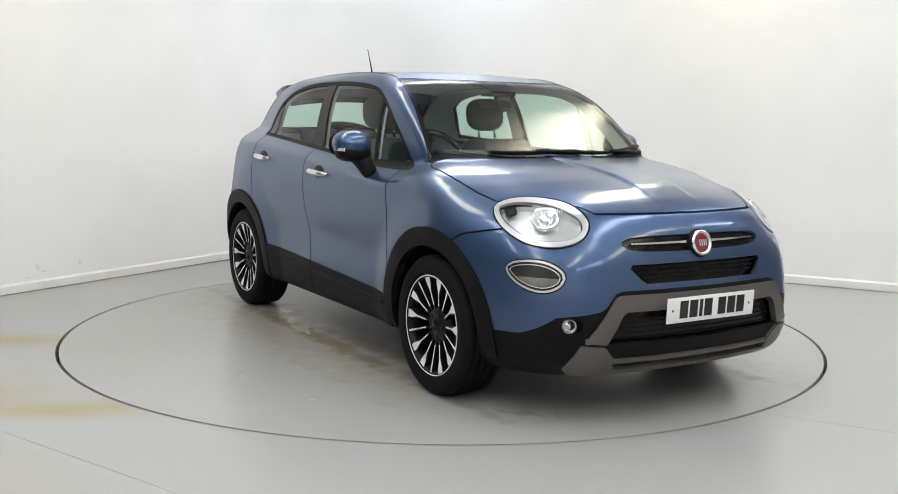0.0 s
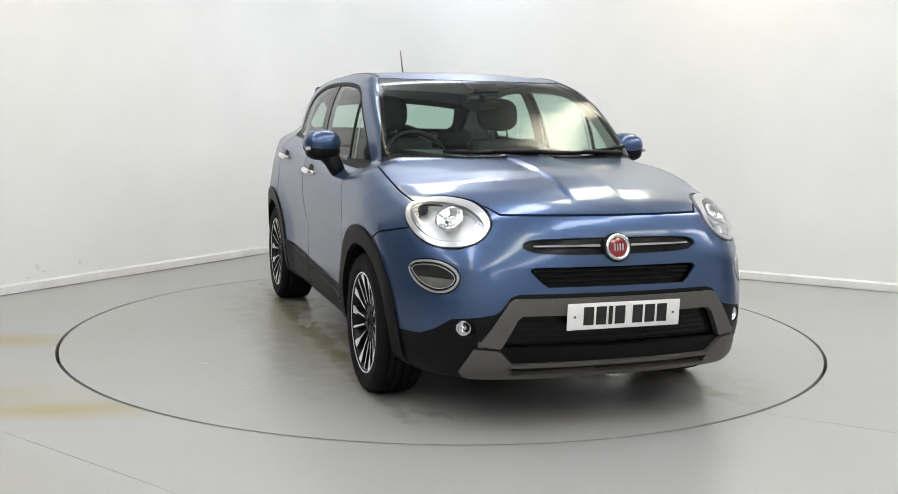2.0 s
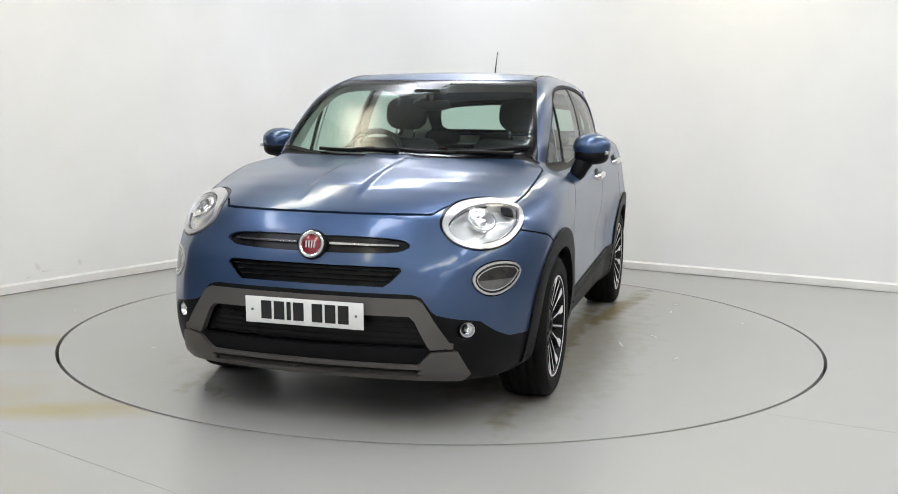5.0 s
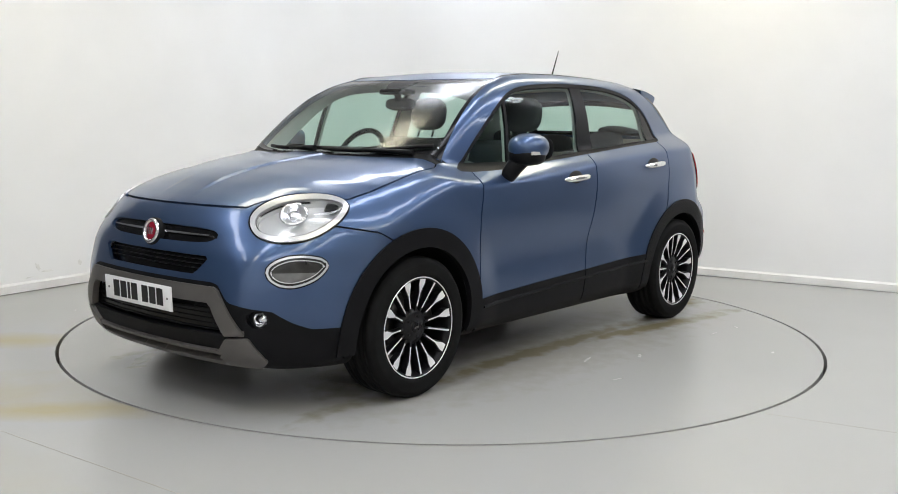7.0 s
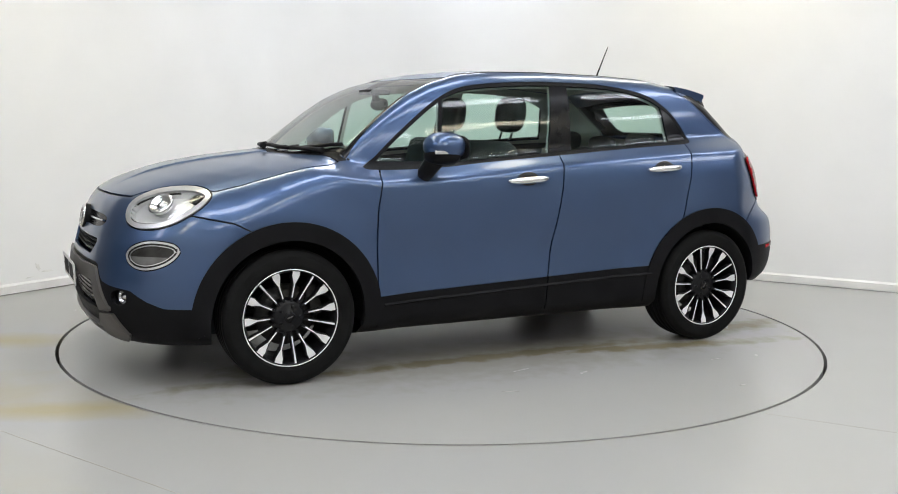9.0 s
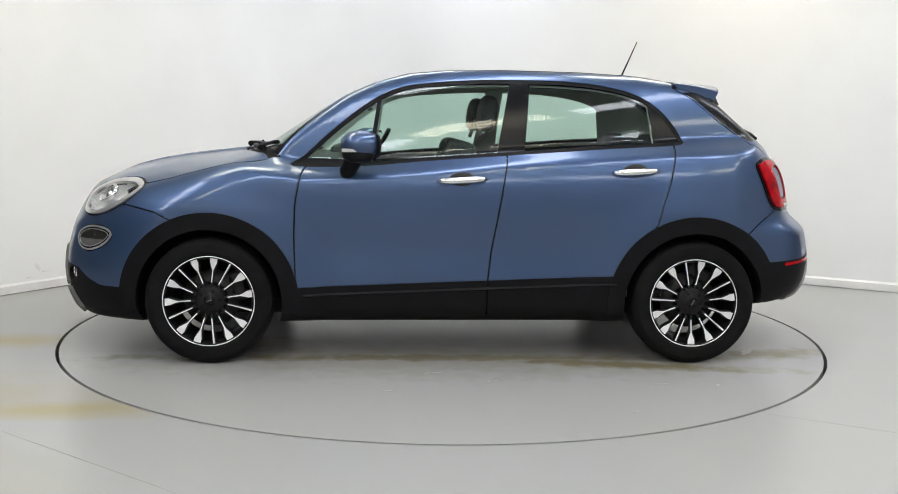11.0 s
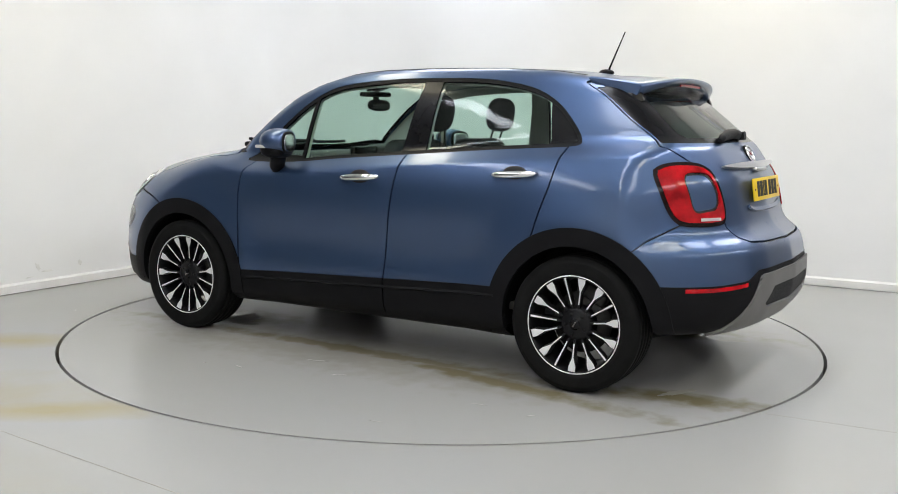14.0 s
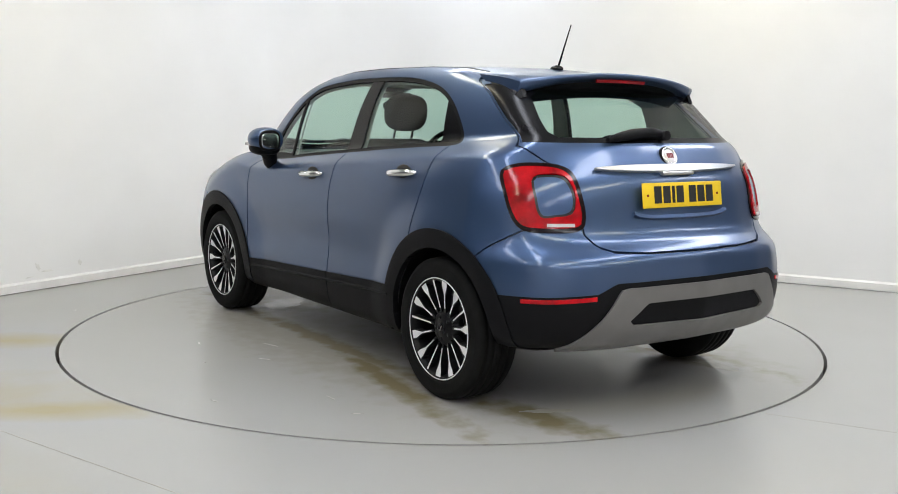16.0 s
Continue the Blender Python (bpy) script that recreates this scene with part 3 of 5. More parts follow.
def panels():
    v, t = body_surface()
    v, t = cut(v, t, v[:, 1].copy())
    t = t[v[t].mean(1)[:, 1] > 0]

    def do(fn):
        nonlocal v, t
        v, t = cut(v, t, fn(regions(v)))

    for name in ("well", "arch", "screen", "headlamp", "lowlamp", "taillamp", "tailhole", "grille_hi", "grille_lo", "frame", "mesh", "chin", "slot_a", "slot_b",
                 "skid", "skid_in", "fog", "nose", "tail", "sill", "refl_a", "refl_b", "refl_c", "refl_d", "belly", "dlo", "backlight"):
        do(lambda r: r[name])
    do(lambda r: r["dlo"] + 0.020)
    do(lambda r: np.where((r["dlo"] < 0.01) & (v[:, 0] > 0.4), v[:, 2] - 1.076, 1.0))
    do(lambda r: r["screen"] + 0.022)
    do(lambda r: r["frit"])
    do(lambda r: r["back_in"])
    do(lambda r: r["headlamp"] + 0.008)
    do(lambda r: r["headlamp"] + 0.028)
    do(lambda r: r["headlamp"] + 0.0315)
    do(lambda r: r["lowlamp"] + 0.006)
    do(lambda r: np.where(r["lowlamp"] < 0.02, v[:, 2] - 0.640, 1.0))
    do(lambda r: r["lowlamp"] + 0.015)
    do(lambda r: r["lowlamp"] + 0.024)
    do(lambda r: r["lowlamp"] + 0.0275)
    do(lambda r: r["taillamp"] + 0.018)
    do(lambda r: r["tailhole"] - 0.010)
    for s in (GAP, -GAP):
        do(lambda r: r["bonnet"] + s)
        do(lambda r: r["tailgate"] + s)
        for m in ("m_door_f", "m_door_m", "m_door_b"):
            do(lambda r: np.where(v[:, 1] > 0.5, r[m] + s, 1.0))
        do(lambda r: np.where((v[:, 0] > 1.3) & (v[:, 1] > 0.4) & (v[:, 2] < 0.9), r["m_wing"] + s, 1.0))
        do(lambda r: np.where((v[:, 0] < -1.5) & (v[:, 2] < 0.9) & (v[:, 1] > 0.3), r["m_rear"] + s, 1.0))
    inside_dlo = lambda r, f: np.where(r["dlo"] < 0.01, f, 1.0)
    for m, s in (("m_pil_a", 0), ("m_pil_b", 0), ("m_quart", 0.011), ("m_quart", -0.011), ("m_corner", 0)):
        do(lambda r: inside_dlo(r, r[m] + s))
    c = v[t].mean(1)
    r = regions(c)
    x, y, z = c.T
    n = body_normal(c)
    lab = np.full(len(t), "body", dtype="<U24")

    def put(name, mask):
        lab[mask] = name

    gap_f, gap_m, gap_b = (np.abs(r[m]) < GAP for m in ("m_door_f", "m_door_m", "m_door_b"))
    between_f = (x < door_front(z)) & (x > door_mid(z)) & (y > 0.5) & (z < 1.115)
    between_b = (x < door_mid(z)) & (x > door_back(z)) & (y > 0.5) & (z < 1.18)
    under_glass = (r["dlo"] > 0) & (z < np.interp(x, [-1.25, 0.86], [1.2, 1.06]))
    put("front_door", between_f & under_glass)
    put("rear_door", between_b & under_glass)
    put("wing", (x > door_front(z) + GAP) & (z < 1.1) & (x > 0.7))
    put("quarter", (x < door_back(z)) & (z < 1.25) & (x < -1.0))
    put("roof", (z > 1.40) & (n[:, 2] > 0.6) & (y < 0.60) & (x < 0.5) & (x > -1.45))
    put("front_bumper", (r["m_wing"] < 0) & (x > 1.25) & (z < 0.9))
    put("front_bumper", (x > 1.8) & (y < 0.5))
    put("rear_bumper", (r["m_rear"] < 0) & (x < -1.5))
    put("gap", (np.abs(r["m_wing"]) < GAP) & (x > 1.3) & (x < 1.76) & (y > 0.6) & (z < 0.9) & (z > 0.6) & (r["headlamp"] > 0))
    put("gap", (np.abs(r["m_rear"]) < GAP) & (x < -1.5) & (x > -1.8) & (y > 0.5) & (z < 0.9))
    put("gap", gap_f & under_glass & (y > 0.5) & (z < 1.06))
    put("gap", gap_m & under_glass & (y > 0.5) & (z < 1.14))
    put("gap", gap_b & under_glass & (y > 0.5) & (z < 1.18))
    put("bonnet", r["bonnet"] < 0)
    put("gap", np.abs(r["bonnet"]) < GAP)
    put("cowl", (r["bonnet"] > GAP) & (r["screen"] > 0) & (z > 1.0) & (x > 0.93) & (y < 0.715) & (n[:, 2] > 0.6))
    put("tailgate", r["tailgate"] < 0)
    put("gap", (np.abs(r["tailgate"]) < GAP) & (x < -1.2))
    put("screen_border", r["screen"] < 0)
    put("windscreen", r["screen"] < -0.022)
    put("screen_border", (r["frit"] < 0) & (r["screen"] < 0))
    put("rear_border", r["backlight"] < 0)
    put("rear_border", (r["tailgate"] < -GAP) & (z > 1.205) & (y < 0.6))
    put("rear_window", r["back_in"] < 0)
    put("window_trim", r["dlo"] < 0)
    d2 = r["dlo"] < -0.020
    put("front_glass", d2 & (r["m_pil_a"] > 0) & (r["m_quart"] < -0.011))
    put("quarter_glass", d2 & (r["m_quart"] > 0.011) & (z > 1.076))
    put("rear_glass", d2 & (r["m_pil_b"] < 0) & (r["m_corner"] > 0))
    put("pillar_panel", d2 & (r["m_pil_b"] > 0) & (r["m_pil_a"] < 0))
    put("corner_panel", d2 & (r["m_corner"] < 0))
    put("sill_trim", (r["sill"] < 0))
    put("gap", (r["sill"] < 0) & gap_m & (z > 0.26))
    put("nose_trim", r["nose"] < 0)
    put("tail_trim", r["tail"] < 0)
    put("arch_trim_front", (r["arch"] < 0) & (x > 0))
    put("arch_trim_rear", (r["arch"] < 0) & (x < 0))
    put("frame", (r["frame"] < 0))
    put("mesh", (r["mesh"] < 0))
    put("chin", r["chin"] < 0)
    put("chin_slot", (z < 0.287) & (z > 0.256) & (x > 1.8) & (y < 0.46) & (r["chin"] < 0))
    put("fog", r["fog"] < 0)
    put("skid", r["skid"] < 0)
    put("skid_in", r["skid_in"] < 0)
    put("reflector", (r["refl_a"] < 0) & (r["refl_b"] > 0) & (r["refl_c"] < 0) & (r["refl_d"] < 0) & (n[:, 2] > -0.6))
    put("grille_hi", r["grille_hi"] < 0)
    put("grille_lo", r["grille_lo"] < 0)
    put("lamp_seal", r["headlamp"] < 0)
    put("lamp_ring", r["headlamp"] < -0.008)
    put("lamp_seal", r["headlamp"] < -0.028)
    put("lamp_glass", r["headlamp"] < -0.0315)
    put("low_seal", r["lowlamp"] < 0)
    put("low_ring", r["lowlamp"] < -0.006)
    put("low_glass", r["lowlamp"] < -0.015)
    put("low_guide", (r["lowlamp"] < -0.024) & (r["lowlamp"] > -0.0275))
    put("low_bowl", (r["lowlamp"] < -0.0275) & (z < 0.640))
    put("tail_seal", r["taillamp"] < 0)
    put("tail_glass", r["taillamp"] < -0.018)
    put("tail_inner", r["tailhole"] < 0.010)
    put("tail_hole", r["tailhole"] < 0)
    put("underbody", ((n[:, 2] < -0.75) & (np.abs(x) < 1.85)) | (z < 0.235) | ((z < 0.262) & (r["arch"] < 0)))
    put("none", r["well"] < 0)
    return v, t, lab


PV, PT, PL = panels()


def shell(name, labels, material, parent, offset=0.0, rim=0.014, mirror="join", label="", split=False, only=None):
    """The panel made of the given pieces; its edge is folded inwards. mirror: join makes one panel across the car, each makes two."""
    tris = PT[np.isin(PL, labels)] if only is None else only
    if not len(tris):
        return []
    if split:
        # one object for each piece that hangs together
        mark = np.arange(len(PV))
        while True:
            low = mark[tris].min(1)
            nxt = mark.copy()
            np.minimum.at(nxt, tris.ravel(), np.repeat(low, 3))
            nxt = nxt[nxt]
            if (nxt == mark).all():
                break
            mark = nxt
        groups = mark[tris[:, 0]]
        out = []
        for g in np.unique(groups):
            if (groups == g).sum() >= 12:
                out += shell(name, labels, material, parent, offset, rim, mirror, label, only=tris[groups == g])
        return out
    used, flat_t = np.unique(tris, return_inverse=True)
    tris = flat_t.reshape(-1, 3)
    nrm = body_normal(PV[used])
    v = PV[used] + nrm * offset
    edges = {}
    for t in tris:
        for i in range(3):
            a, b = int(t[i]), int(t[(i + 1) % 3])
            edges[(a, b)] = 1
    border = [(a, b) for a, b in edges if (b, a) not in edges and not (v[a, 1] < 1e-4 and v[b, 1] < 1e-4)]
    faces = [tuple(t) for t in tris]
    verts, norms = [tuple(p) for p in v], [tuple(q) for q in nrm]
    if rim:
        idx = {}
        for a, b in border:
            for i in (a, b):
                if i not in idx:
                    idx[i] = len(verts)
                    verts += [tuple(v[i]), tuple(v[i] - nrm[i] * rim)]
                    norms += [(0, 0, 0), (0, 0, 0)]
            faces.append((idx[b], idx[a], idx[a] + 1, idx[b] + 1))
    obs = []
    flip = lambda vs: [(p[0], -p[1], p[2]) for p in vs]
    if mirror == "join":
        k = len(verts)
        sets = [(verts + flip(verts), norms + flip(norms), faces + [tuple(k + i for i in reversed(f)) for f in faces])]
    else:
        sets = [(verts, norms, faces), (flip(verts), flip(norms), [tuple(reversed(f)) for f in faces])]
    for vs, ns, fs in sets:
        me = mesh_of(name, vs, fs, material, True)
        me.normals_split_custom_set_from_vertices(ns)
        obs.append(part(name, me, material, parent, label))
    return obs
# ---- car materials ----
M_PAINT = mat("blue_metallic_paint", (0.048, 0.088, 0.183), 0.36, 0.72, 0.7, vary=0.03, scale=3)
_b = M_PAINT.node_tree.nodes["Principled BSDF"]
_b.inputs["Coat Roughness"].default_value = 0.11
M_BLACK = mat("black_grained_plastic", (0.006, 0.006, 0.007), 0.5, vary=0.2, bump=0.25, bump_scale=350, spec=0.12)
M_GLOSS = mat("black_gloss_plastic", (0.006, 0.006, 0.007), 0.22, vary=0.1, spec=0.2)
M_RUBBER = mat("tyre_rubber", (0.007, 0.007, 0.007), 0.75, vary=0.25, scale=14, bump=0.3, bump_scale=120, spec=0.12)
M_SILV = mat("grey_painted_plastic", (0.105, 0.098, 0.092), 0.42, 0.35, vary=0.08)
M_SKID = mat("light_grey_painted_plastic", (0.17, 0.165, 0.16), 0.45, 0.3, vary=0.08)
M_CHROME = mat("chrome", (0.80, 0.80, 0.81), 0.14, 1.0, vary=0.04)
M_SATIN = mat("satin_chrome", (0.62, 0.62, 0.63), 0.28, 0.75, vary=0.06)
M_ALLOY = mat("machined_alloy", (0.80, 0.80, 0.80), 0.32, 0.2, vary=0.06)
M_BLACKRIM = mat("black_wheel_paint", (0.007, 0.007, 0.008), 0.32, vary=0.2, spec=0.2)
M_BRAKE = mat("brake_disc_steel", (0.05, 0.048, 0.046), 0.5, 0.6)
M_GLASS = clear("green_tinted_glass", (0.70, 0.84, 0.78), 0.06)
M_SCREEN = clear("green_tinted_windscreen_glass", (0.70, 0.84, 0.78), 0.16)
M_LENS = clear("clear_lamp_lens", (0.95, 0.96, 0.97))
M_REFL = mat("lamp_reflector", (0.70, 0.70, 0.69), 0.24, 0.45, vary=0.10, scale=12, bump=0.35, bump_scale=16)
M_LOWLENS = mat("smoked_lamp_lens", (0.022, 0.021, 0.019), 0.2, 0.0, vary=0.4, scale=14)
M_LOWBOWL = mat("grey_lamp_bowl", (0.16, 0.16, 0.155), 0.25, 0.3, vary=0.3, scale=18)
M_RED = mat("red_lamp_plastic", (0.36, 0.003, 0.007), 0.12, vary=0.45, scale=16, spec=0.35)
M_DARKRED = mat("dark_red_lamp_border", (0.008, 0.003, 0.003), 0.12, spec=0.3)
M_PLATE_W = mat("white_reflective_plate", (0.80, 0.80, 0.79), 0.35, vary=0.03)
M_PLATE_Y = mat("yellow_reflective_plate", (0.85, 0.58, 0.015), 0.35, vary=0.04)
M_BADGE = mat("dark_red_enamel", (0.22, 0.008, 0.02), 0.18, coat=1)
M_LINING = mat("dark_grey_cabin_lining", (0.065, 0.065, 0.066), 0.8, vary=0.15, bump=0.3, bump_scale=200)
M_PALE = mat("pale_grey_headlining", (0.56, 0.55, 0.52), 0.9, vary=0.05)
M_SEAT = mat("dark_grey_seat_cloth", (0.030, 0.031, 0.034), 0.9, vary=0.2, bump=0.5, bump_scale=260)
M_WHITELENS = mat("white_lamp_strip", (0.50, 0.50, 0.49), 0.25)


def solve_on(axis, fixed, lo, hi):
    """Where the body's surface lies along an axis between lo (outside) and hi (inside)."""
    for _ in range(40):
        m = (lo + hi) / 2
        q = list(fixed)
        q[axis] = m
        if float(body_dist(*(np.array([c]) for c in q))[0]) > 0:
            lo = m
        else:
            hi = m
    return (lo + hi) / 2


def nose_x(y, z):
    return solve_on(0, (0, y, z), 2.6, 1.2)


def tail_x(y, z):
    return solve_on(0, (0, y, z), -2.6, -1.2)


def side_y(x, z):
    return solve_on(1, (x, 0, z), 1.3, 0.2)


def top_z(x, y):
    return solve_on(2, (x, y, 0), 1.9, 0.7)


def lathe(profile, n=64, axis="y"):
    """A turned form round the y axis; profile: (radius, y)."""
    bm = bmesh.new()
    rings = []
    for k in range(n):
        a = 2 * math.pi * k / n
        rings.append([bm.verts.new((r * math.cos(a), y, r * math.sin(a))) for r, y in profile])
    for k in range(n):
        a, b = rings[k], rings[(k + 1) % n]
        for i in range(len(profile) - 1):
            bm.faces.new((a[i], a[i + 1], b[i + 1], b[i])).smooth = True
    bmesh.ops.remove_doubles(bm, verts=bm.verts, dist=1e-5)
    bmesh.ops.recalc_face_normals(bm, faces=bm.faces)
    return bm


def ball(size, at=(0, 0, 0), turn=None, power=1.0, seg=24):
    """An egg or pad; power under 1 squares it."""
    bm = bmesh.new()
    bmesh.ops.create_uvsphere(bm, u_segments=seg, v_segments=seg // 2, radius=1)
    for w in bm.verts:
        w.co = Vector([math.copysign(abs(c) ** power, c) for c in w.co])
        w.co = Vector((w.co.x * size[0], w.co.y * size[1], w.co.z * size[2]))
    for f in bm.faces:
        f.smooth = True
    if turn:
        bmesh.ops.transform(bm, matrix=turn, verts=bm.verts)
    bmesh.ops.translate(bm, vec=at, verts=bm.verts)
    return bm


def tube(points, radius, n=10):
    """A round bar along points; radius: one number or one for each point."""
    bm = bmesh.new()
    pts = [Vector(p) for p in points]
    rad = radius if isinstance(radius, (list, tuple)) else [radius] * len(pts)
    rings = []
    for i, p in enumerate(pts):
        d = (pts[min(i + 1, len(pts) - 1)] - pts[max(i - 1, 0)]).normalized()
        s = d.cross(Vector((0, 0, 1)) if abs(d.z) < 0.9 else Vector((1, 0, 0))).normalized()
        u = s.cross(d)
        rings.append([bm.verts.new(p + (s * math.cos(2 * math.pi * k / n) + u * math.sin(2 * math.pi * k / n)) * rad[i]) for k in range(n)])
    for a, b in zip(rings, rings[1:]):
        for k in range(n):
            bm.faces.new((a[k], a[(k + 1) % n], b[(k + 1) % n], b[k])).smooth = True
    bm.faces.new(rings[0][::-1])
    bm.faces.new(rings[-1])
    bmesh.ops.recalc_face_normals(bm, faces=bm.faces)
    return bm


def strip(points, normals, width, thick, taper_ends=True):
    """A flat bar along points that lies on a surface: width across, thick along the normals."""
    bm = bmesh.new()
    pts = [Vector(p) for p in points]
    rings = []
    for i, p in enumerate(pts):
        d = (pts[min(i + 1, len(pts) - 1)] - pts[max(i - 1, 0)]).normalized()
        nn = Vector(normals[i]).normalized()
        s = d.cross(nn).normalized()
        w = (width[i] if isinstance(width, (list, tuple)) else width) / 2
        rings.append([bm.verts.new(q) for q in (p - s * w, p - s * w * 0.8 + nn * thick, p + s * w * 0.8 + nn * thick, p + s * w)])
    for a, b in zip(rings, rings[1:]):
        for k in range(4):
            bm.faces.new((a[k], a[(k + 1) % 4], b[(k + 1) % 4], b[k]))
    bm.faces.new(rings[0][::-1])
    bm.faces.new(rings[-1])
    bmesh.ops.recalc_face_normals(bm, faces=bm.faces)
    return bm


def mirror_y(bm):
    m = bm.copy()
    for w in m.verts:
        w.co.y = -w.co.y
    bmesh.ops.reverse_faces(m, faces=m.faces)
    return m


def both(name, make, material, parent, label=""):
    """A part on each side of the car."""
    bm = make()
    other = mirror_y(bm)
    return part(name, bm, material, parent, label), part(name, other, material, parent, label)


# ---- the car ----
car = tagged(new("car"), "metallic blue compact crossover car with black plastic cladding", "car")

# panels
shell("bonnet", ["bonnet"], M_PAINT, car, label="metallic blue bonnet with two raised creases")
shell("roof", ["roof"], M_PAINT, car)
shell("body_frame", ["body"], M_PAINT, car, mirror="each", split=True)
shell("front_wing", ["wing"], M_PAINT, car, mirror="each")
shell("rear_quarter", ["quarter"], M_PAINT, car, mirror="each")
shell("front_bumper", ["front_bumper"], M_PAINT, car)
shell("rear_bumper", ["rear_bumper"], M_PAINT, car)
tailgate = shell("tailgate", ["tailgate"], M_PAINT, car)[0]
front_doors = shell("front_door", ["front_door"], M_PAINT, car, mirror="each")
rear_doors = shell("rear_door", ["rear_door"], M_PAINT, car, mirror="each")
shell("cowl_panel", ["cowl"], M_BLACK, car, -0.004)
# glass
shell("windscreen", ["windscreen"], M_SCREEN, car, -0.002, 0.004, label="pale green tinted windscreen")
shell("windscreen_border", ["screen_border"], M_GLOSS, car, -0.002, 0.006)
shell("rear_window", ["rear_window"], M_GLASS, tailgate, -0.003, 0.004)
shell("rear_window_border", ["rear_border"], M_GLOSS, tailgate, -0.003, 0.006)
shell("window_trim", ["window_trim"], M_BLACK, car, -0.003, 0.012, "each")
shell("pillar_panel", ["pillar_panel"], M_GLOSS, car, -0.004, 0.012, "each", "glossy black door pillar panel")
shell("corner_panel", ["corner_panel"], M_GLOSS, car, -0.005, 0.012, "each")
shell("front_door_window", ["front_glass"], M_GLASS, car, -0.007, 0.004, "each", "pale green tinted side window")
shell("quarter_window", ["quarter_glass"], M_GLASS, car, -0.007, 0.004, "each", "small pale green tinted triangular window")
shell("rear_door_window", ["rear_glass"], M_GLASS, car, -0.007, 0.004, "each", "pale green tinted side window")
# cladding
shell("sill_trim", ["sill_trim"], M_BLACK, car, 0.006, 0.03, "each", "black plastic sill cladding")
shell("wheel_arch_trim", ["arch_trim_front"], M_BLACK, car, 0.010, 0.03, "each", "black plastic wheel arch cladding")
shell("wheel_arch_trim", ["arch_trim_rear"], M_BLACK, car, 0.010, 0.03, "each", "black plastic wheel arch cladding")
shell("front_bumper_trim", ["nose_trim"], M_BLACK, car, 0.0, 0.02, label="black plastic lower bumper")
shell("rear_bumper_trim", ["tail_trim"], M_BLACK, car, 0.002, 0.02, label="black plastic lower bumper")
shell("upper_skid_frame", ["frame"], M_SILV, car, 0.014, 0.03, label="grey painted bumper frame")
shell("lower_skid_plate", ["chin"], M_SILV, car, 0.016, 0.03, label="grey painted chin plate")
shell("skid_slot", ["chin_slot"], M_BLACK, car, -0.01, 0.0)
shell("lower_intake", ["mesh"], M_GLOSS, car, -0.03, 0.0, label="black mesh lower intake")
shell("rear_skid_plate", ["skid"], M_SKID, car, 0.014, 0.03, label="light grey painted rear skid plate")
shell("rear_skid_insert", ["skid_in"], M_BLACK, car, 0.002, 0.0)
shell("underbody", ["underbody"], M_BLACK, car, 0.0, 0.0)
shell("reflector", ["reflector"], M_RED, car, 0.006, 0.01, "each", "slim red bumper reflector")
def sill_ridge():
    xs = np.linspace(0.80, -0.86, 25)
    return strip([(x, side_y(x, float(sill_line(x)) - 0.045) + 0.004, float(sill_line(x)) - 0.045) for x in xs], [(0, 1, 0.5)] * 25, 0.016, 0.009)
both("sill_ridge", sill_ridge, M_BLACK, car, "moulded ridge along the black sill")
# cabin lining
inner = ["front_door", "rear_door", "cowl"]
M_TRIMGREY = mat("pale_grey_pillar_lining", (0.55, 0.545, 0.52), 0.85, vary=0.08)
# black strips behind the panel gaps paint them dark over the pale lining
shell("shut_line_backing", ["gap"], M_GAP, car, -0.020, 0.0, "each", "black backing that keeps the shut lines between the panels dark", split=True)
shell("pillar_lining", ["body", "tailgate", "quarter", "pillar_panel", "corner_panel", "window_trim"], M_TRIMGREY, car, -0.035, 0.0, label="pale grey pillar lining")
shell("cabin_lining", inner, M_LINING, car, -0.035, 0.0, label="dark grey cabin lining")
shell("headlining", ["roof"], M_PALE, car, -0.03, 0.0, label="pale grey headlining")

# wheel wells and floor
for sx in (1, -1):
    def well():
        bm = bmesh.new()
        n, rows = 28, []
        for k in range(n + 1):
            a = radians(-9 + (198 if sx > 0 else 184) * k / n)
            rows.append([bm.verts.new((sx * WHEEL_X + 0.41 * math.cos(a), y, HUB_Z + 0.41 * math.sin(a))) for y in (0.84, 0.52)])
        hub = bm.verts.new((sx * WHEEL_X, 0.52, HUB_Z))
        for a, b in zip(rows, rows[1:]):
            bm.faces.new((a[0], b[0], b[1], a[1])).smooth = True
            bm.faces.new((a[1], b[1], hub))
        return bm
    both("wheel_well", well, M_BLACK, car, "black wheel well liner")
part("cabin_floor", box((2.2, 1.5, 0.04), (-0.35, 0, 0.36), 0.01), M_LINING, car)

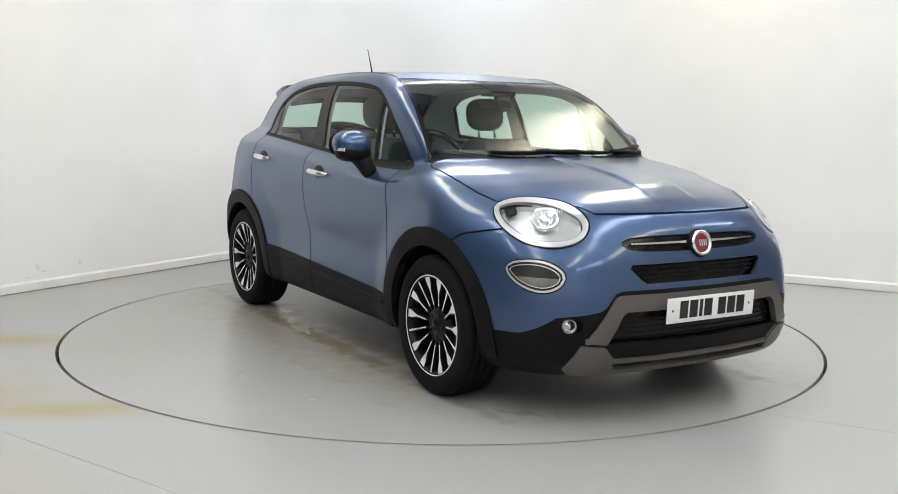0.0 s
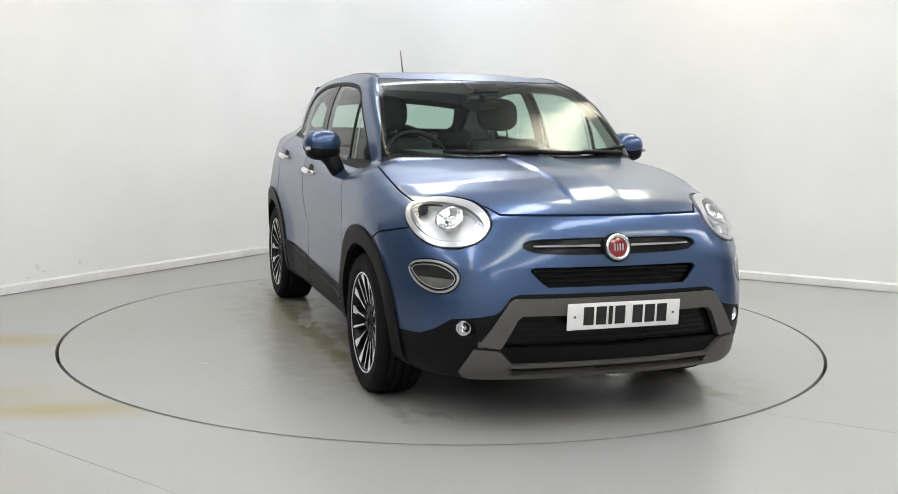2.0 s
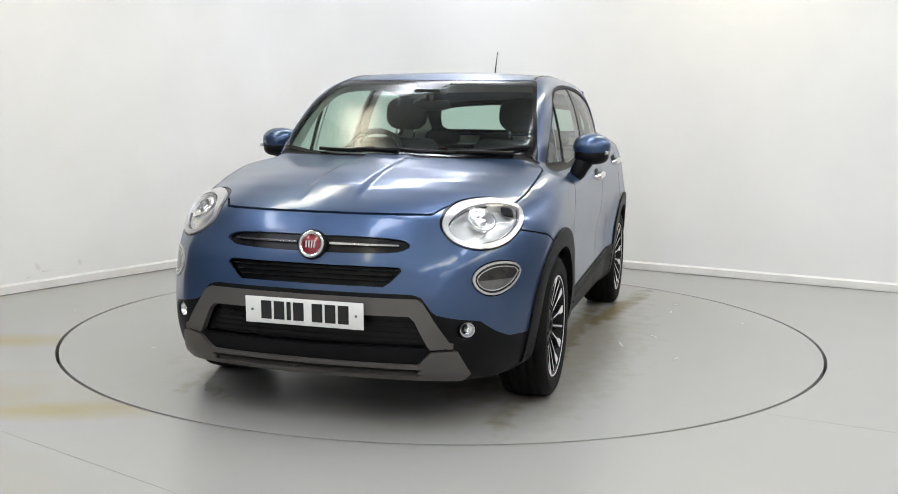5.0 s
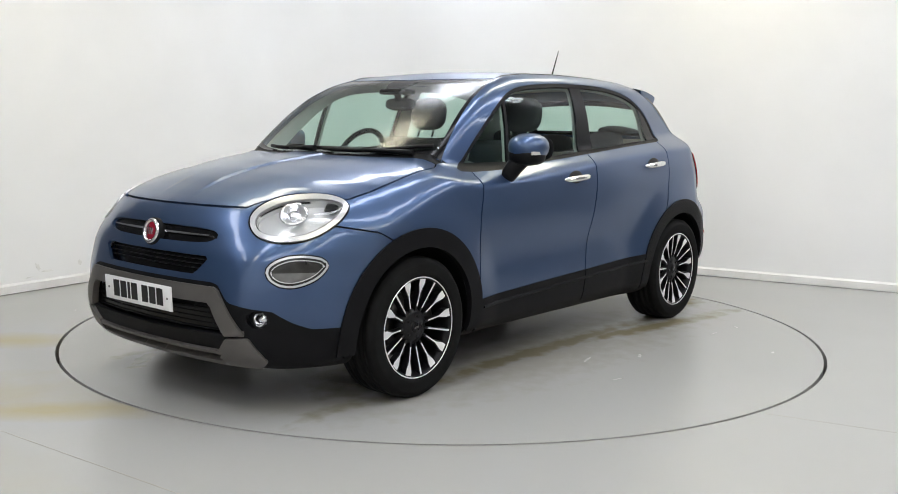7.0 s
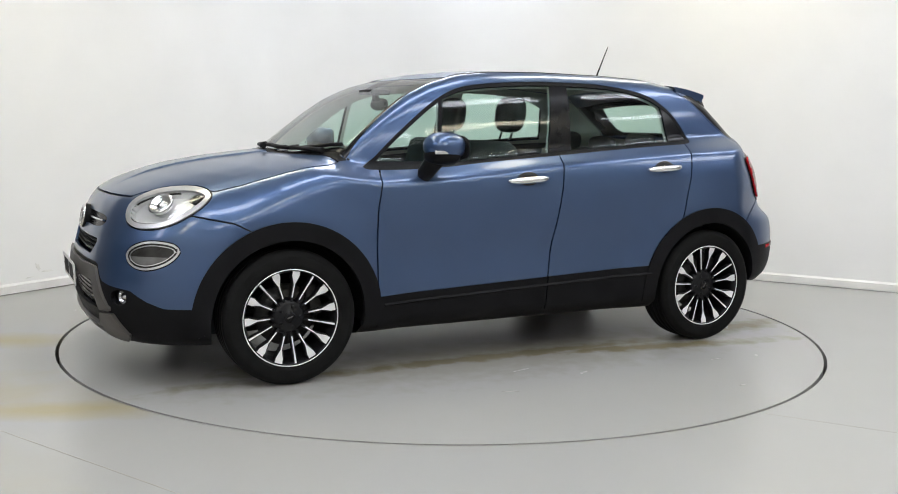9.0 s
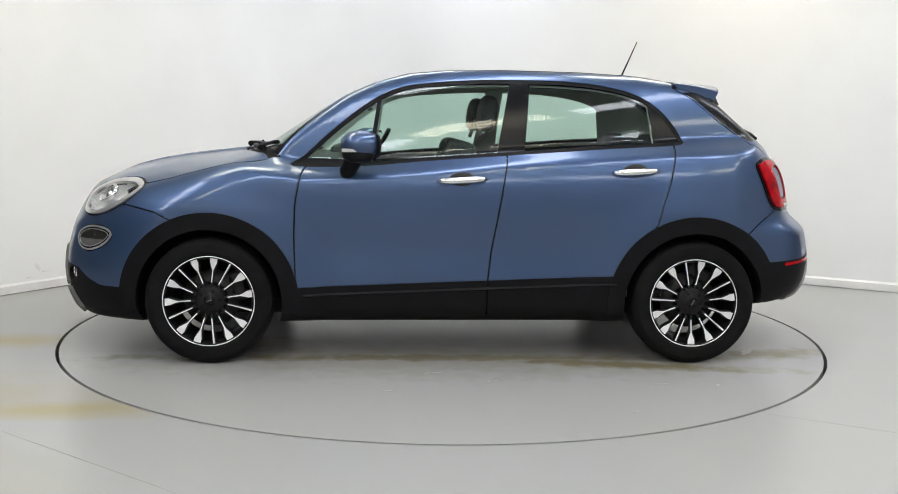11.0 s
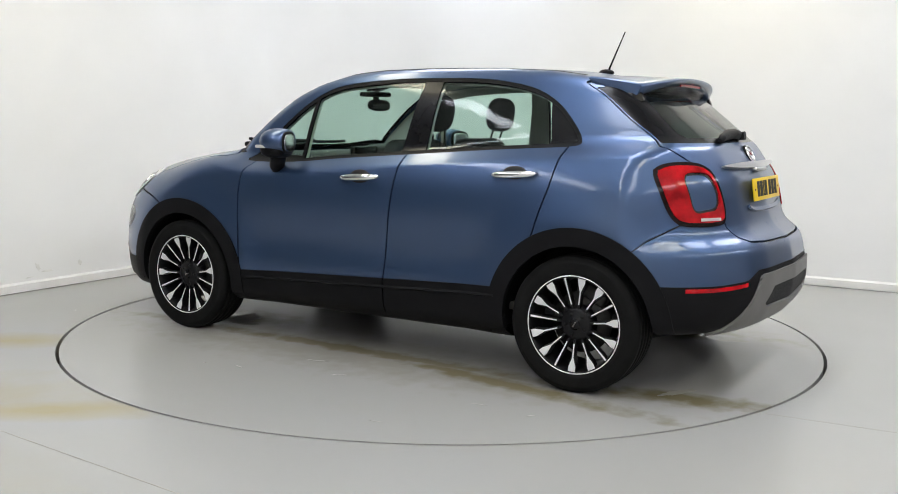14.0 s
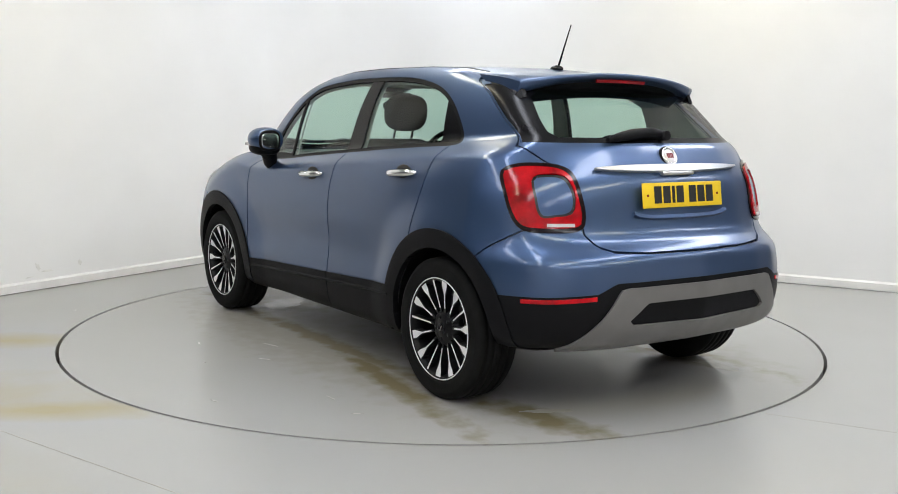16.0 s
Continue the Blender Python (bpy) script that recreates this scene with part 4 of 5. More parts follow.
# grilles, badge, plate at the nose
shell("upper_grille", ["grille_hi"], M_GLOSS, car, -0.014, 0.0, label="slim black upper grille slot")
shell("lower_grille", ["grille_lo"], M_GLOSS, car, -0.035, 0.0, label="black lower grille opening")
for z in (0.636, 0.655, 0.674):
    ys = np.linspace(-0.345 - (z - 0.655), 0.345 + (z - 0.655), 15)
    part("slat", strip([(nose_x(y, z) - 0.030, y, z) for y in ys], [(1, 0, 0.25)] * 15, 0.006, 0.018), M_BLACK, car)
for k in range(5):
    z = 0.385 + 0.022 * k
    w = 0.485 - (z - 0.37) * 0.45
    ys = np.linspace(-w, w, 13)
    part("intake_bar", strip([(nose_x(y, z) - 0.030, y, z) for y in ys], [(1, 0, 0)] * 13, 0.004, 0.006), M_GLOSS, car)
def grille_bar():
    ys = np.linspace(0.072, 0.362, 14)
    return strip([(nose_x(y, 0.776) - 0.012, y, 0.776) for y in ys], [(0.97, 0.2 * y, 0.25) for y in ys], [0.0125 - 0.0045 * k / 13 for k in range(14)], 0.014)
both("grille_bar", grille_bar, M_CHROME, car, "chrome grille bar")


def round_badge(at, turn, size, parent, face):
    base = part("badge", lathe([(0.0, 0.004), (0.050, 0.004), (0.056, 0.0), (0.056, -0.03)], 40), M_BLACK, parent, "round chrome badge")
    base.matrix_basis = Matrix.Translation(at) @ turn @ Matrix.Scale(size, 4)
    part("badge_ring", lathe([(0.051, 0.0), (0.050, 0.010), (0.045, 0.013), (0.038, 0.010), (0.036, 0.004)], 40), M_CHROME, base, "chrome ring")
    part("badge_face", lathe([(0.0, 0.011), (0.020, 0.0095), (0.038, 0.005)], 40), face, base, "enamel face")
    for k in range(4):
        part("badge_bar", box((0.006, 0.003, 0.026), (-0.0165 + 0.011 * k, 0.011, 0)), M_CHROME if face is M_BADGE else M_BADGE, base)
    return base


bx = nose_x(0, 0.774)
round_badge((bx + 0.012, 0, 0.772), pose(0, 0, 0, 0, 0, -90) @ pose(0, 0, 0, 12, 0, 0), 1.12, car, M_BADGE)


def number_plate(at, turn, material, label):
    plate = part("number_plate", box((0.520, 0.006, 0.111), (0, 0, 0), 0.003), material, car, label)
    plate.matrix_basis = Matrix.Translation(at) @ turn
    x = 0.188
    for k in range(7):
        w = 0.018 if k == 2 else 0.046
        part("plate_bar", box((w, 0.002, 0.076), (x - w / 2, 0.0035, 0.002)), M_GAP, plate)
        x -= w + (0.036 if k == 3 else 0.011)
    for s in (-1, 1):
        part("plate_screw", box((0.010, 0.003, 0.010), (s * 0.228, 0.0035, 0.0), 0.001), M_SKID if material is M_PLATE_W else M_BADGE, plate)
    return plate


number_plate((nose_x(0, 0.50) + 0.030, 0, 0.502), pose(0, 0, 0, 0, 0, -90) @ pose(0, 0, 0, -3, 0, 0), M_PLATE_W, "white front number plate with black bars")
number_plate((tail_x(0, 0.972) - 0.010, 0, 0.972), pose(0, 0, 0, 0, 0, 90) @ pose(0, 0, 0, 8, 0, 0), M_PLATE_Y, "yellow rear number plate with black bars")

# lamps at the nose
for ring, glass in zip(shell("headlamp", ["lamp_ring"], M_SATIN, car, 0.006, 0.02, "each", "round headlamp with a broad satin chrome ring"),
                       shell("lens", ["lamp_glass"], M_LENS, car, 0.004, 0.0, "each", "clear lens")):
    glass.parent = ring
lamps = [o for o in car.children if o.name.startswith("headlamp")]
for ob in shell("lamp_seal", ["lamp_seal"], M_GLOSS, car, -0.004, 0.01, "each"):
    pass
for ob, ring in zip(shell("reflector_bowl", ["lamp_glass"], M_REFL, car, -0.036, -0.036, "each", "bright faceted reflector"), lamps):
    ob.parent = ring
lamp_c = np.array([1.83, 0.64, 0.855])
lamp_c = lamp_c - body_normal(lamp_c[None])[0] * float(body_dist(*(np.array([c]) for c in lamp_c))[0])
lamp_n = body_normal(lamp_c[None])[0]
lt = Vector(lamp_n).to_track_quat("Y", "Z").to_matrix().to_4x4()
for s, ring in zip((1, -1), lamps):
    c = lamp_c - lamp_n * 0.026
    bm = lathe([(0.0, 0.02), (0.018, 0.016), (0.024, 0.006), (0.030, 0.004), (0.050, 0.022), (0.062, 0.020), (0.050, -0.01)], 32)
    bmesh.ops.transform(bm, matrix=Matrix.Translation(c) @ lt, verts=bm.verts)
    part("bulb_shield", bm if s > 0 else mirror_y(bm), M_CHROME, ring, "chrome bulb shield")
    e = lamp_c + np.array([-0.155, 0.075, 0.035])
    e = e - body_normal(e[None])[0] * (float(body_dist(*(np.array([q]) for q in e))[0]) + 0.016)
    bm = box((0.05, 0.012, 0.075), (0, 0, 0), 0.01, Vector(body_normal(e[None])[0]).to_track_quat("Y", "Z").to_matrix().to_4x4() @ pose(0, 0, 0, 0, -25, 0))
    bmesh.ops.translate(bm, vec=e, verts=bm.verts)
    part("divider", bm if s > 0 else mirror_y(bm), M_BLACK, ring, "dark grey divider")
low = shell("daytime_lamp", ["low_ring"], M_SATIN, car, 0.004, 0.012, "each", "oval lamp with a chrome rim and smoked lens")
for ob, ring in zip(shell("lens", ["low_glass"], M_LOWLENS, car, 0.002, 0.0, "each", "smoked lens"), low):
    ob.parent = ring
for ob, ring in zip(shell("light_guide", ["low_guide"], M_SATIN, car, 0.004, 0.004, "each", "bright ring-shaped light guide"), low):
    ob.parent = ring
for ob, ring in zip(shell("lower_bowl", ["low_bowl"], M_LOWBOWL, car, 0.002, 0.0, "each", "grey lower half of the lens"), low):
    ob.parent = ring
shell("lamp_seal", ["low_seal"], M_GLOSS, car, -0.003, 0.01, "each")
for y in (0.645, -0.645):
    fog = part("fog_lamp", lathe([(0.040, -0.03), (0.040, 0.000), (0.036, 0.006), (0.031, 0.002)], 32), M_BLACK, car, "small round fog lamp")
    fx = nose_x(abs(y), 0.444)
    fog.matrix_basis = Matrix.Translation((fx - 0.020, y, 0.444)) @ pose(0, 0, 0, 0, 0, -90 + (24 if y > 0 else -24))
    part("bowl", lathe([(0.031, 0.002), (0.022, -0.014), (0.012, -0.018), (0.008, -0.002), (0.0, 0.0)], 32), M_CHROME, fog)
    part("lens", lathe([(0.0, 0.008), (0.018, 0.006), (0.031, 0.002)], 32), M_LENS, fog)
shell("fog_backing", ["fog"], M_BLACK, car, -0.03, 0.0, "each")

# tail lamps
tails = shell("tail_lamp", ["tail_glass"], M_RED, car, 0.014, 0.02, "each", "red wraparound tail lamp with a body-coloured centre")
for kind, lab_, m, off in (("border", "tail_seal", M_DARKRED, 0.006), ("inner_ring", "tail_inner", M_LOWLENS, 0.006), ("centre_panel", "tail_hole", M_PAINT, 0.004)):
    for ob, t_ in zip(shell(kind, [lab_], m, car, off, 0.012, "each"), tails):
        ob.parent = t_
def reverse_strip():
    pts, nn = [], []
    for u in np.linspace(1.058, 1.165, 9):
        z = 0.851
        # the point of the tail at this place along the lamp
        lo, hi = 0.3, 0.85
        for _ in range(30):
            y = (lo + hi) / 2
            if -0.81 * tail_x(y, z) - 0.59 * y > u:
                lo = y
            else:
                hi = y
        p = np.array([tail_x(y, z), y, z])
        n = body_normal(p[None])[0]
        pts.append(tuple(p + n * 0.012))
        nn.append(tuple(n))
    return strip(pts, nn, 0.016, 0.004)
for ob, t_ in zip(both("reversing_lamp", reverse_strip, M_WHITELENS, car, "small white reversing lamp strip"), tails):
    ob.parent = t_

# tailgate fittings
ys = np.linspace(-0.455, 0.455, 31)
bar = strip([(tail_x(y, 1.085) - 0.004, y, 1.085) for y in ys], [(-1, 0.25 * y, 0.45) for y in ys], [0.040 * (1 - 0.8 * abs(y / 0.455) ** 3) for y in ys], 0.020)
part("chrome_bar", bar, M_SATIN, tailgate, "satin chrome bar over the number plate")
part("boot_handle", box((0.034, 0.20, 0.020), (tail_x(0, 1.064) - 0.004, 0, 1.066), 0.008), M_SATIN, tailgate)
round_badge((tail_x(0, 1.140) - 0.004, 0, 1.138), pose(0, 0, 0, 0, 0, 90) @ pose(0, 0, 0, 28, 0, 0), 0.92, tailgate, M_SATIN)
ys = np.linspace(-0.30, 0.30, 21)
part("plate_ledge", strip([(tail_x(y, 0.872) + 0.002, y, 0.872 + 0.02 * (abs(y) / 0.3) ** 6) for y in ys], [(-1, 0, 0.7)] * 21, 0.022, 0.012), M_PAINT, tailgate, "pressed ledge below the number plate")
wz = 1.222
pts = [(tail_x(y, z) - 0.030, y, z) for y, z in ((-0.03, 1.232), (0.05, 1.242), (0.16, 1.236), (0.26, 1.222), (0.33, 1.208))]
part("rear_wiper", tube(pts, [0.020, 0.026, 0.026, 0.020, 0.010], 10), M_BLACK, tailgate, "black rear wiper in its housing")
part("wiper_spindle", tube([(tail_x(-0.02, 1.225) + 0.01, -0.02, 1.225), (tail_x(-0.02, 1.225) - 0.05, -0.02, 1.232)], 0.022, 14), M_BLACK, tailgate)


def spoiler():
    """Roof spoiler: thin at its lip, thick where it meets the roof."""
    bm = bmesh.new()
    n, rows = 28, []
    for k in range(n + 1):
        y = -0.572 + 1.144 * k / n
        e = abs(y) / 0.572
        z0 = top_z(-1.21, y) + 0.001
        lip_x = -1.545 + 0.085 * e ** 3
        lip_z = 1.517 - 0.052 * e ** 2
        top = []
        for s in np.linspace(0, 1, 9):
            x = -1.205 + (lip_x + 1.205) * s
            b = top_z(-1.205, y) + 0.002
            z = b + (lip_z - b) * (0.35 * s + 0.65 * s * s) if lip_z < b else b + (lip_z - b) * s
            top.append((x, y * (1.060 - 0.060 * s), z))
        bottom = [(lip_x - 0.002, y, lip_z - 0.012), (lip_x + 0.020, y, lip_z - 0.026 - 0.03 * e ** 4), (lip_x + 0.09, y, lip_z - 0.050 - 0.02 * e ** 4), (lip_x + 0.16, y, lip_z - 0.075), (-1.22, y, top_z(-1.22, y) - 0.03)]
        rows.append([bm.verts.new(p) for p in top + bottom])
    for a, b in zip(rows, rows[1:]):
        for i in range(len(a) - 1):
            bm.faces.new((a[i], b[i], b[i + 1], a[i + 1])).smooth = True
    bm.faces.new(rows[0])
    bm.faces.new(rows[-1][::-1])
    bmesh.ops.recalc_face_normals(bm, faces=bm.faces)
    return bm


sp = part("spoiler", spoiler(), M_PAINT, tailgate, "blue roof spoiler above the rear window")
ys = np.linspace(-0.51, 0.51, 21)
part("spoiler_underside", strip([(-1.455 + 0.07 * (abs(y) / 0.55) ** 3, y, 1.448 - 0.045 * (y / 0.55) ** 2) for y in ys], [(-0.75, 0, -0.66)] * 21, 0.115, 0.012), M_GLOSS, sp, "black spoiler underside")
ys = np.linspace(-0.16, 0.16, 9)
part("brake_lamp", strip([(-1.518, y, 1.482 - 0.02 * (y / 0.5) ** 2) for y in ys], [(-0.95, 0, -0.3)] * 9, 0.016, 0.006), M_RED, sp, "slim red high brake lamp")
def fin():
    p = [(-1.32, 0.592, 1.425), (-1.42, 0.568, 1.450), (-1.455, 0.560, 1.440), (-1.475, 0.566, 1.395), (-1.42, 0.598, 1.370)]
    bm = bmesh.new()
    a = [bm.verts.new(q) for q in p]
    b = [bm.verts.new((q[0], q[1] - 0.025, q[2])) for q in p]
    bm.faces.new(a)
    bm.faces.new(b[::-1])
    for i in range(5):
        bm.faces.new((a[i], a[(i + 1) % 5], b[(i + 1) % 5], b[i]))
    bmesh.ops.recalc_face_normals(bm, faces=bm.faces)
    return bm
for ob in both("spoiler_fin", fin, M_GLOSS, sp, "black spoiler side fin"):
    pass

# door handles
for doors, x0, x1, z0, z1 in ((front_doors, 0.102, -0.155, 0.972, 0.986), (rear_doors, -0.821, -1.070, 1.024, 1.039)):
    for s, door in zip((1, -1), doors):
        xm, zm = (x0 + x1) / 2, (z0 + z1) / 2
        yy = side_y(xm, zm)
        tilt = pose(0, 0, 0, 0, math.degrees(math.atan2(z1 - z0, x0 - x1)), 0)
        pts = [(xm + (x0 - xm) * u, side_y(xm + (x0 - xm) * u, zm + (z0 - zm) * u) + 0.030 * (1 - u ** 4) + 0.002, zm + (z0 - zm) * u) for u in np.linspace(-1, 1, 13)]
        bm = tube(pts, [0.008 + 0.010 * (1 - u ** 4) for u in np.linspace(-1, 1, 13)], 12)
        # a near-black pad on the door paints the shade of the handle's hollow
        shade_pad = ball((0.072, 0.011, 0.044), (xm, yy - 0.003, zm - 0.003), tilt)
        if s < 0:
            bm2, shade_pad2 = mirror_y(bm), mirror_y(shade_pad)
            bm.free(), shade_pad.free()
            bm, shade_pad = bm2, shade_pad2
        part("handle", bm, M_CHROME, door, "chrome door handle")
        part("handle_shade", shade_pad, M_GAP, door, "black pad standing in for the shade of the handle recess")

# door mirrors
for s in (1, -1):
    cap = ball((0.108, 0.102, 0.072), (0.495, 0.915, 1.156), pose(0, 0, 0, 0, 0, 8), 0.90)
    for w in cap.verts:   # a flat back where the mirror glass sits
        w.co.x = max(w.co.x, 0.425 - 0.32 * (w.co.y - 0.925))
    lower = ball((0.088, 0.092, 0.050), (0.508, 0.915, 1.112), None, 0.8)
    for w in lower.verts:
        w.co.x = max(w.co.x, 0.44 - 0.32 * (w.co.y - 0.925))
    arm = tube([(0.520, 0.900, 1.105), (0.545, 0.868, 1.060), (0.570, 0.850, 1.015), (0.575, 0.835, 0.985)], [0.050, 0.046, 0.042, 0.030], 14)
    tilt = pose(0, 0, 0, 0, 0, 17.7)
    glass = ball((0.005, 0.068, 0.046), (0.4165, 0.922, 1.150), tilt, 0.6)
    surround = ball((0.010, 0.084, 0.062), (0.424, 0.922, 1.150), tilt, 0.7)
    blink = strip([(0.585 - 0.13 * k / 6, 0.950 + 0.050 * math.sin(math.pi * (0.35 + 0.5 * k / 6)), 1.128) for k in range(7)], [(0.5, 1, 0)] * 7, 0.018, 0.012)
    fl = (lambda b: b) if s > 0 else mirror_y
    mirror = part("door_mirror", fl(cap), M_PAINT, car, "blue door mirror on a black arm")
    part("mirror_base", fl(lower), M_BLACK, mirror, "black lower housing")
    part("arm", fl(arm), M_BLACK, mirror, "black plastic arm")
    part("mirror_surround", fl(surround), M_BLACK, mirror, "black mirror surround")
    part("mirror_glass", fl(glass), M_CHROME, mirror, "mirror glass")
    part("indicator", fl(blink), M_WHITELENS, mirror, "white indicator strip")

# roof seams
def roof_seam():
    xs = np.linspace(0.30, -1.16, 30)
    ys = [0.553 - 0.035 * max(0.0, (-0.2 - x)) for x in xs]
    return strip([(x, y, top_z(x, y) - 0.001) for x, y in zip(xs, ys)], [(0, 0.3, 1)] * 30, 0.016, 0.003)
both("roof_seam", roof_seam, M_BLACK, car, "black rubber strip along the roof seam")

# aerial
aerial = part("aerial", tube([(-1.052, -0.01, top_z(-1.05, 0.0) + 0.004), (-1.145, -0.01, 1.775)], [0.006, 0.0028], 8), M_GLOSS, car, "short black roof aerial")
part("aerial_base", ball((0.045, 0.022, 0.020), (-1.045, -0.01, top_z(-1.05, 0.0) + 0.004)), M_GLOSS, aerial)

# windscreen wipers
for y0, y1, yp in ((-0.42, 0.22, 0.05), (0.06, 0.66, 0.60)):
    def on_screen(y, d):
        x = np.interp(y, [-0.66, -0.5, -0.3, 0, 0.3, 0.5, 0.66], [0.965, 1.04, 1.11, 1.145, 1.11, 1.04, 0.965]) - d
        return Vector((x, y, top_z(x, y) + 0.014))
    wiper = part("wiper", tube([on_screen(y, 0.008 + 0.02 * (y - y0)) for y in np.linspace(y0, y1, 9)], 0.010, 8), M_BLACK, car, "black windscreen wiper")
    part("wiper_arm", tube([on_screen(yp, -0.035) + Vector((0, 0, 0.004)), on_screen((yp + y0) / 2, -0.012) + Vector((0, 0, 0.012)), on_screen((y0 + y1) / 2, 0.014) + Vector((0, 0, 0.010))], [0.016, 0.010, 0.008], 8), M_BLACK, wiper)

# ---- wheels ----
def spoke(width_in, width_out, r0, r1, face):
    """A bar from the hub to the rim that widens at its outer end; face: the bright machined front."""
    bm = bmesh.new()
    rows = []
    for k in range(7):
        s = k / 6
        r = r0 + (r1 - r0) * s
        w = (width_in + (width_out - width_in) * sstep(0.50, 0.86, np.array(s)).item()) / 2
        y = 0.074 + 0.024 * (r - 0.075) / 0.147
        d = 0.003 if face else 0.030
        y = y + (0.0012 if face else 0.0)
        w = w * (0.93 if face else 1.0)
        rows.append([bm.verts.new(q) for q in ((-w, y - d, r), (-w * 0.9, y, r), (w * 0.9, y, r), (w, y - d, r))])
    for a, b in zip(rows, rows[1:]):
        for i in range(4):
            bm.faces.new((a[i], a[(i + 1) % 4], b[(i + 1) % 4], b[i]))
    bm.faces.new(rows[0])
    bm.faces.new(rows[-1][::-1])
    bmesh.ops.recalc_face_normals(bm, faces=bm.faces)
    return bm


def bm_mesh(name, bm, material):
    me = bpy.data.meshes.new(name)
    bm.to_mesh(me)
    bm.free()
    me.materials.append(material)
    return me


RIM_ME = bm_mesh("rim", lathe([(0.206, -0.10), (0.214, -0.06), (0.210, 0.00), (0.214, 0.045), (0.226, 0.088), (0.236, 0.096), (0.238, 0.104), (0.232, 0.106), (0.226, 0.098), (0.2155, 0.070), (0.212, 0.0), (0.208, -0.06)], 72), M_BLACKRIM)
LIP_ME = bm_mesh("rim_lip", lathe([(0.2325, 0.1050), (0.2340, 0.1080), (0.2365, 0.1080), (0.2385, 0.1055)], 72), M_ALLOY)
TYRE_ME = bm_mesh("tyre", lathe([(0.236, -0.100), (0.262, -0.112), (0.296, -0.114), (0.318, -0.105), (0.3285, -0.092), (0.3305, -0.070), (0.3310, -0.062), (0.3255, -0.060), (0.3255, -0.053), (0.3315, -0.051),
                                 (0.332, -0.022), (0.3265, -0.020), (0.3265, -0.012), (0.332, -0.010), (0.332, 0.018), (0.3265, 0.020), (0.3265, 0.028), (0.3318, 0.030), (0.3315, 0.056), (0.3255, 0.058), (0.3255, 0.065), (0.3305, 0.067),
                                 (0.3285, 0.092), (0.318, 0.105), (0.306, 0.1105), (0.303, 0.1135), (0.296, 0.114), (0.270, 0.113), (0.262, 0.1125), (0.256, 0.1125), (0.244, 0.108), (0.237, 0.100)], 96), M_RUBBER)
HUB_ME = bm_mesh("hub", lathe([(0.0, 0.084), (0.026, 0.084), (0.032, 0.080), (0.060, 0.075), (0.082, 0.069), (0.090, 0.02)], 48), M_BLACKRIM)
CAP_ME = bm_mesh("hub_cap", lathe([(0.0, 0.089), (0.022, 0.088), (0.028, 0.083)], 32), M_GLOSS)
MARK_ME = bm_mesh("hub_mark", box((0.030, 0.002, 0.007), (0, 0.0895, 0), 0.001), M_SILV)
DISC_ME = bm_mesh("brake_disc", lathe([(0.07, 0.0), (0.150, 0.0), (0.150, -0.024), (0.07, -0.024)], 48), M_BRAKE)
CALI_ME = bm_mesh("brake_caliper", box((0.07, 0.07, 0.16), (-0.155, -0.010, 0.02), 0.015), M_BRAKE)
BOLT_ME = bm_mesh("wheel_bolt", lathe([(0.0, 0.081), (0.008, 0.081), (0.010, 0.071)], 8), M_BLACKRIM)
WIDE_ME, WIDE_FACE = bm_mesh("spoke", spoke(0.014, 0.046, 0.075, 0.222, False), M_BLACKRIM), bm_mesh("spoke_face", spoke(0.0075, 0.043, 0.096, 0.2265, True), M_ALLOY)
THIN_ME, THIN_FACE = bm_mesh("spoke", spoke(0.012, 0.016, 0.075, 0.222, False), M_BLACKRIM), bm_mesh("spoke_face", spoke(0.0075, 0.011, 0.096, 0.2265, True), M_ALLOY)
# roll of each wheel as it stands
for sx, sy, roll in ((1, 1, 18), (1, -1, 11), (-1, 1, 61), (-1, -1, 40)):
    wheel = part("wheel", RIM_ME, None, car, "black and machined alloy wheel with fifteen spokes")
    wheel.matrix_basis = pose(sx * WHEEL_X, sy * HUB_Y, HUB_Z, 0, 0, 0 if sy > 0 else 180) @ pose(0, 0, 0, 0, roll, 0)
    for nm, me, lb in (("tyre", TYRE_ME, "black rubber tyre"), ("rim_lip", LIP_ME, "bright machined rim edge"), ("hub", HUB_ME, ""), ("hub_cap", CAP_ME, ""), ("hub_mark", MARK_ME, ""), ("brake_disc", DISC_ME, "steel brake disc"), ("brake_caliper", CALI_ME, "")):
        part(nm, me, None, wheel, lb)
    for k in range(15):
        wide = k % 3 != 1
        a = 24 * k + (1.5 if k % 3 == 0 else -1.5 if k % 3 == 2 else 0)
        for nm, me in (("spoke", WIDE_ME if wide else THIN_ME), ("spoke_face", WIDE_FACE if wide else THIN_FACE)):
            o = part(nm, me, None, wheel)
            o.matrix_basis = pose(0, 0, 0, 0, a, 0)
    for k in range(5):
        o = part("wheel_bolt", BOLT_ME, None, wheel)
        a = radians(72 * k + 36)
        o.matrix_basis = pose(0.052 * math.sin(a), 0, 0.052 * math.cos(a))

# ---- cabin ----
def seat(x, y, width, front):
    s = part("seat", box((0.52, width, 0.20), (x + 0.28, y, 0.58), 0.06, None, 3), M_SEAT, car, "dark grey cloth car seat")
    part("backrest", box((0.15, width, 0.58 if front else 0.44), (0, 0, 0.29 if front else 0.22), 0.06, pose(x - 0.02, y, 0.60, 0, -14, 0), 3), M_SEAT, s)
    return s


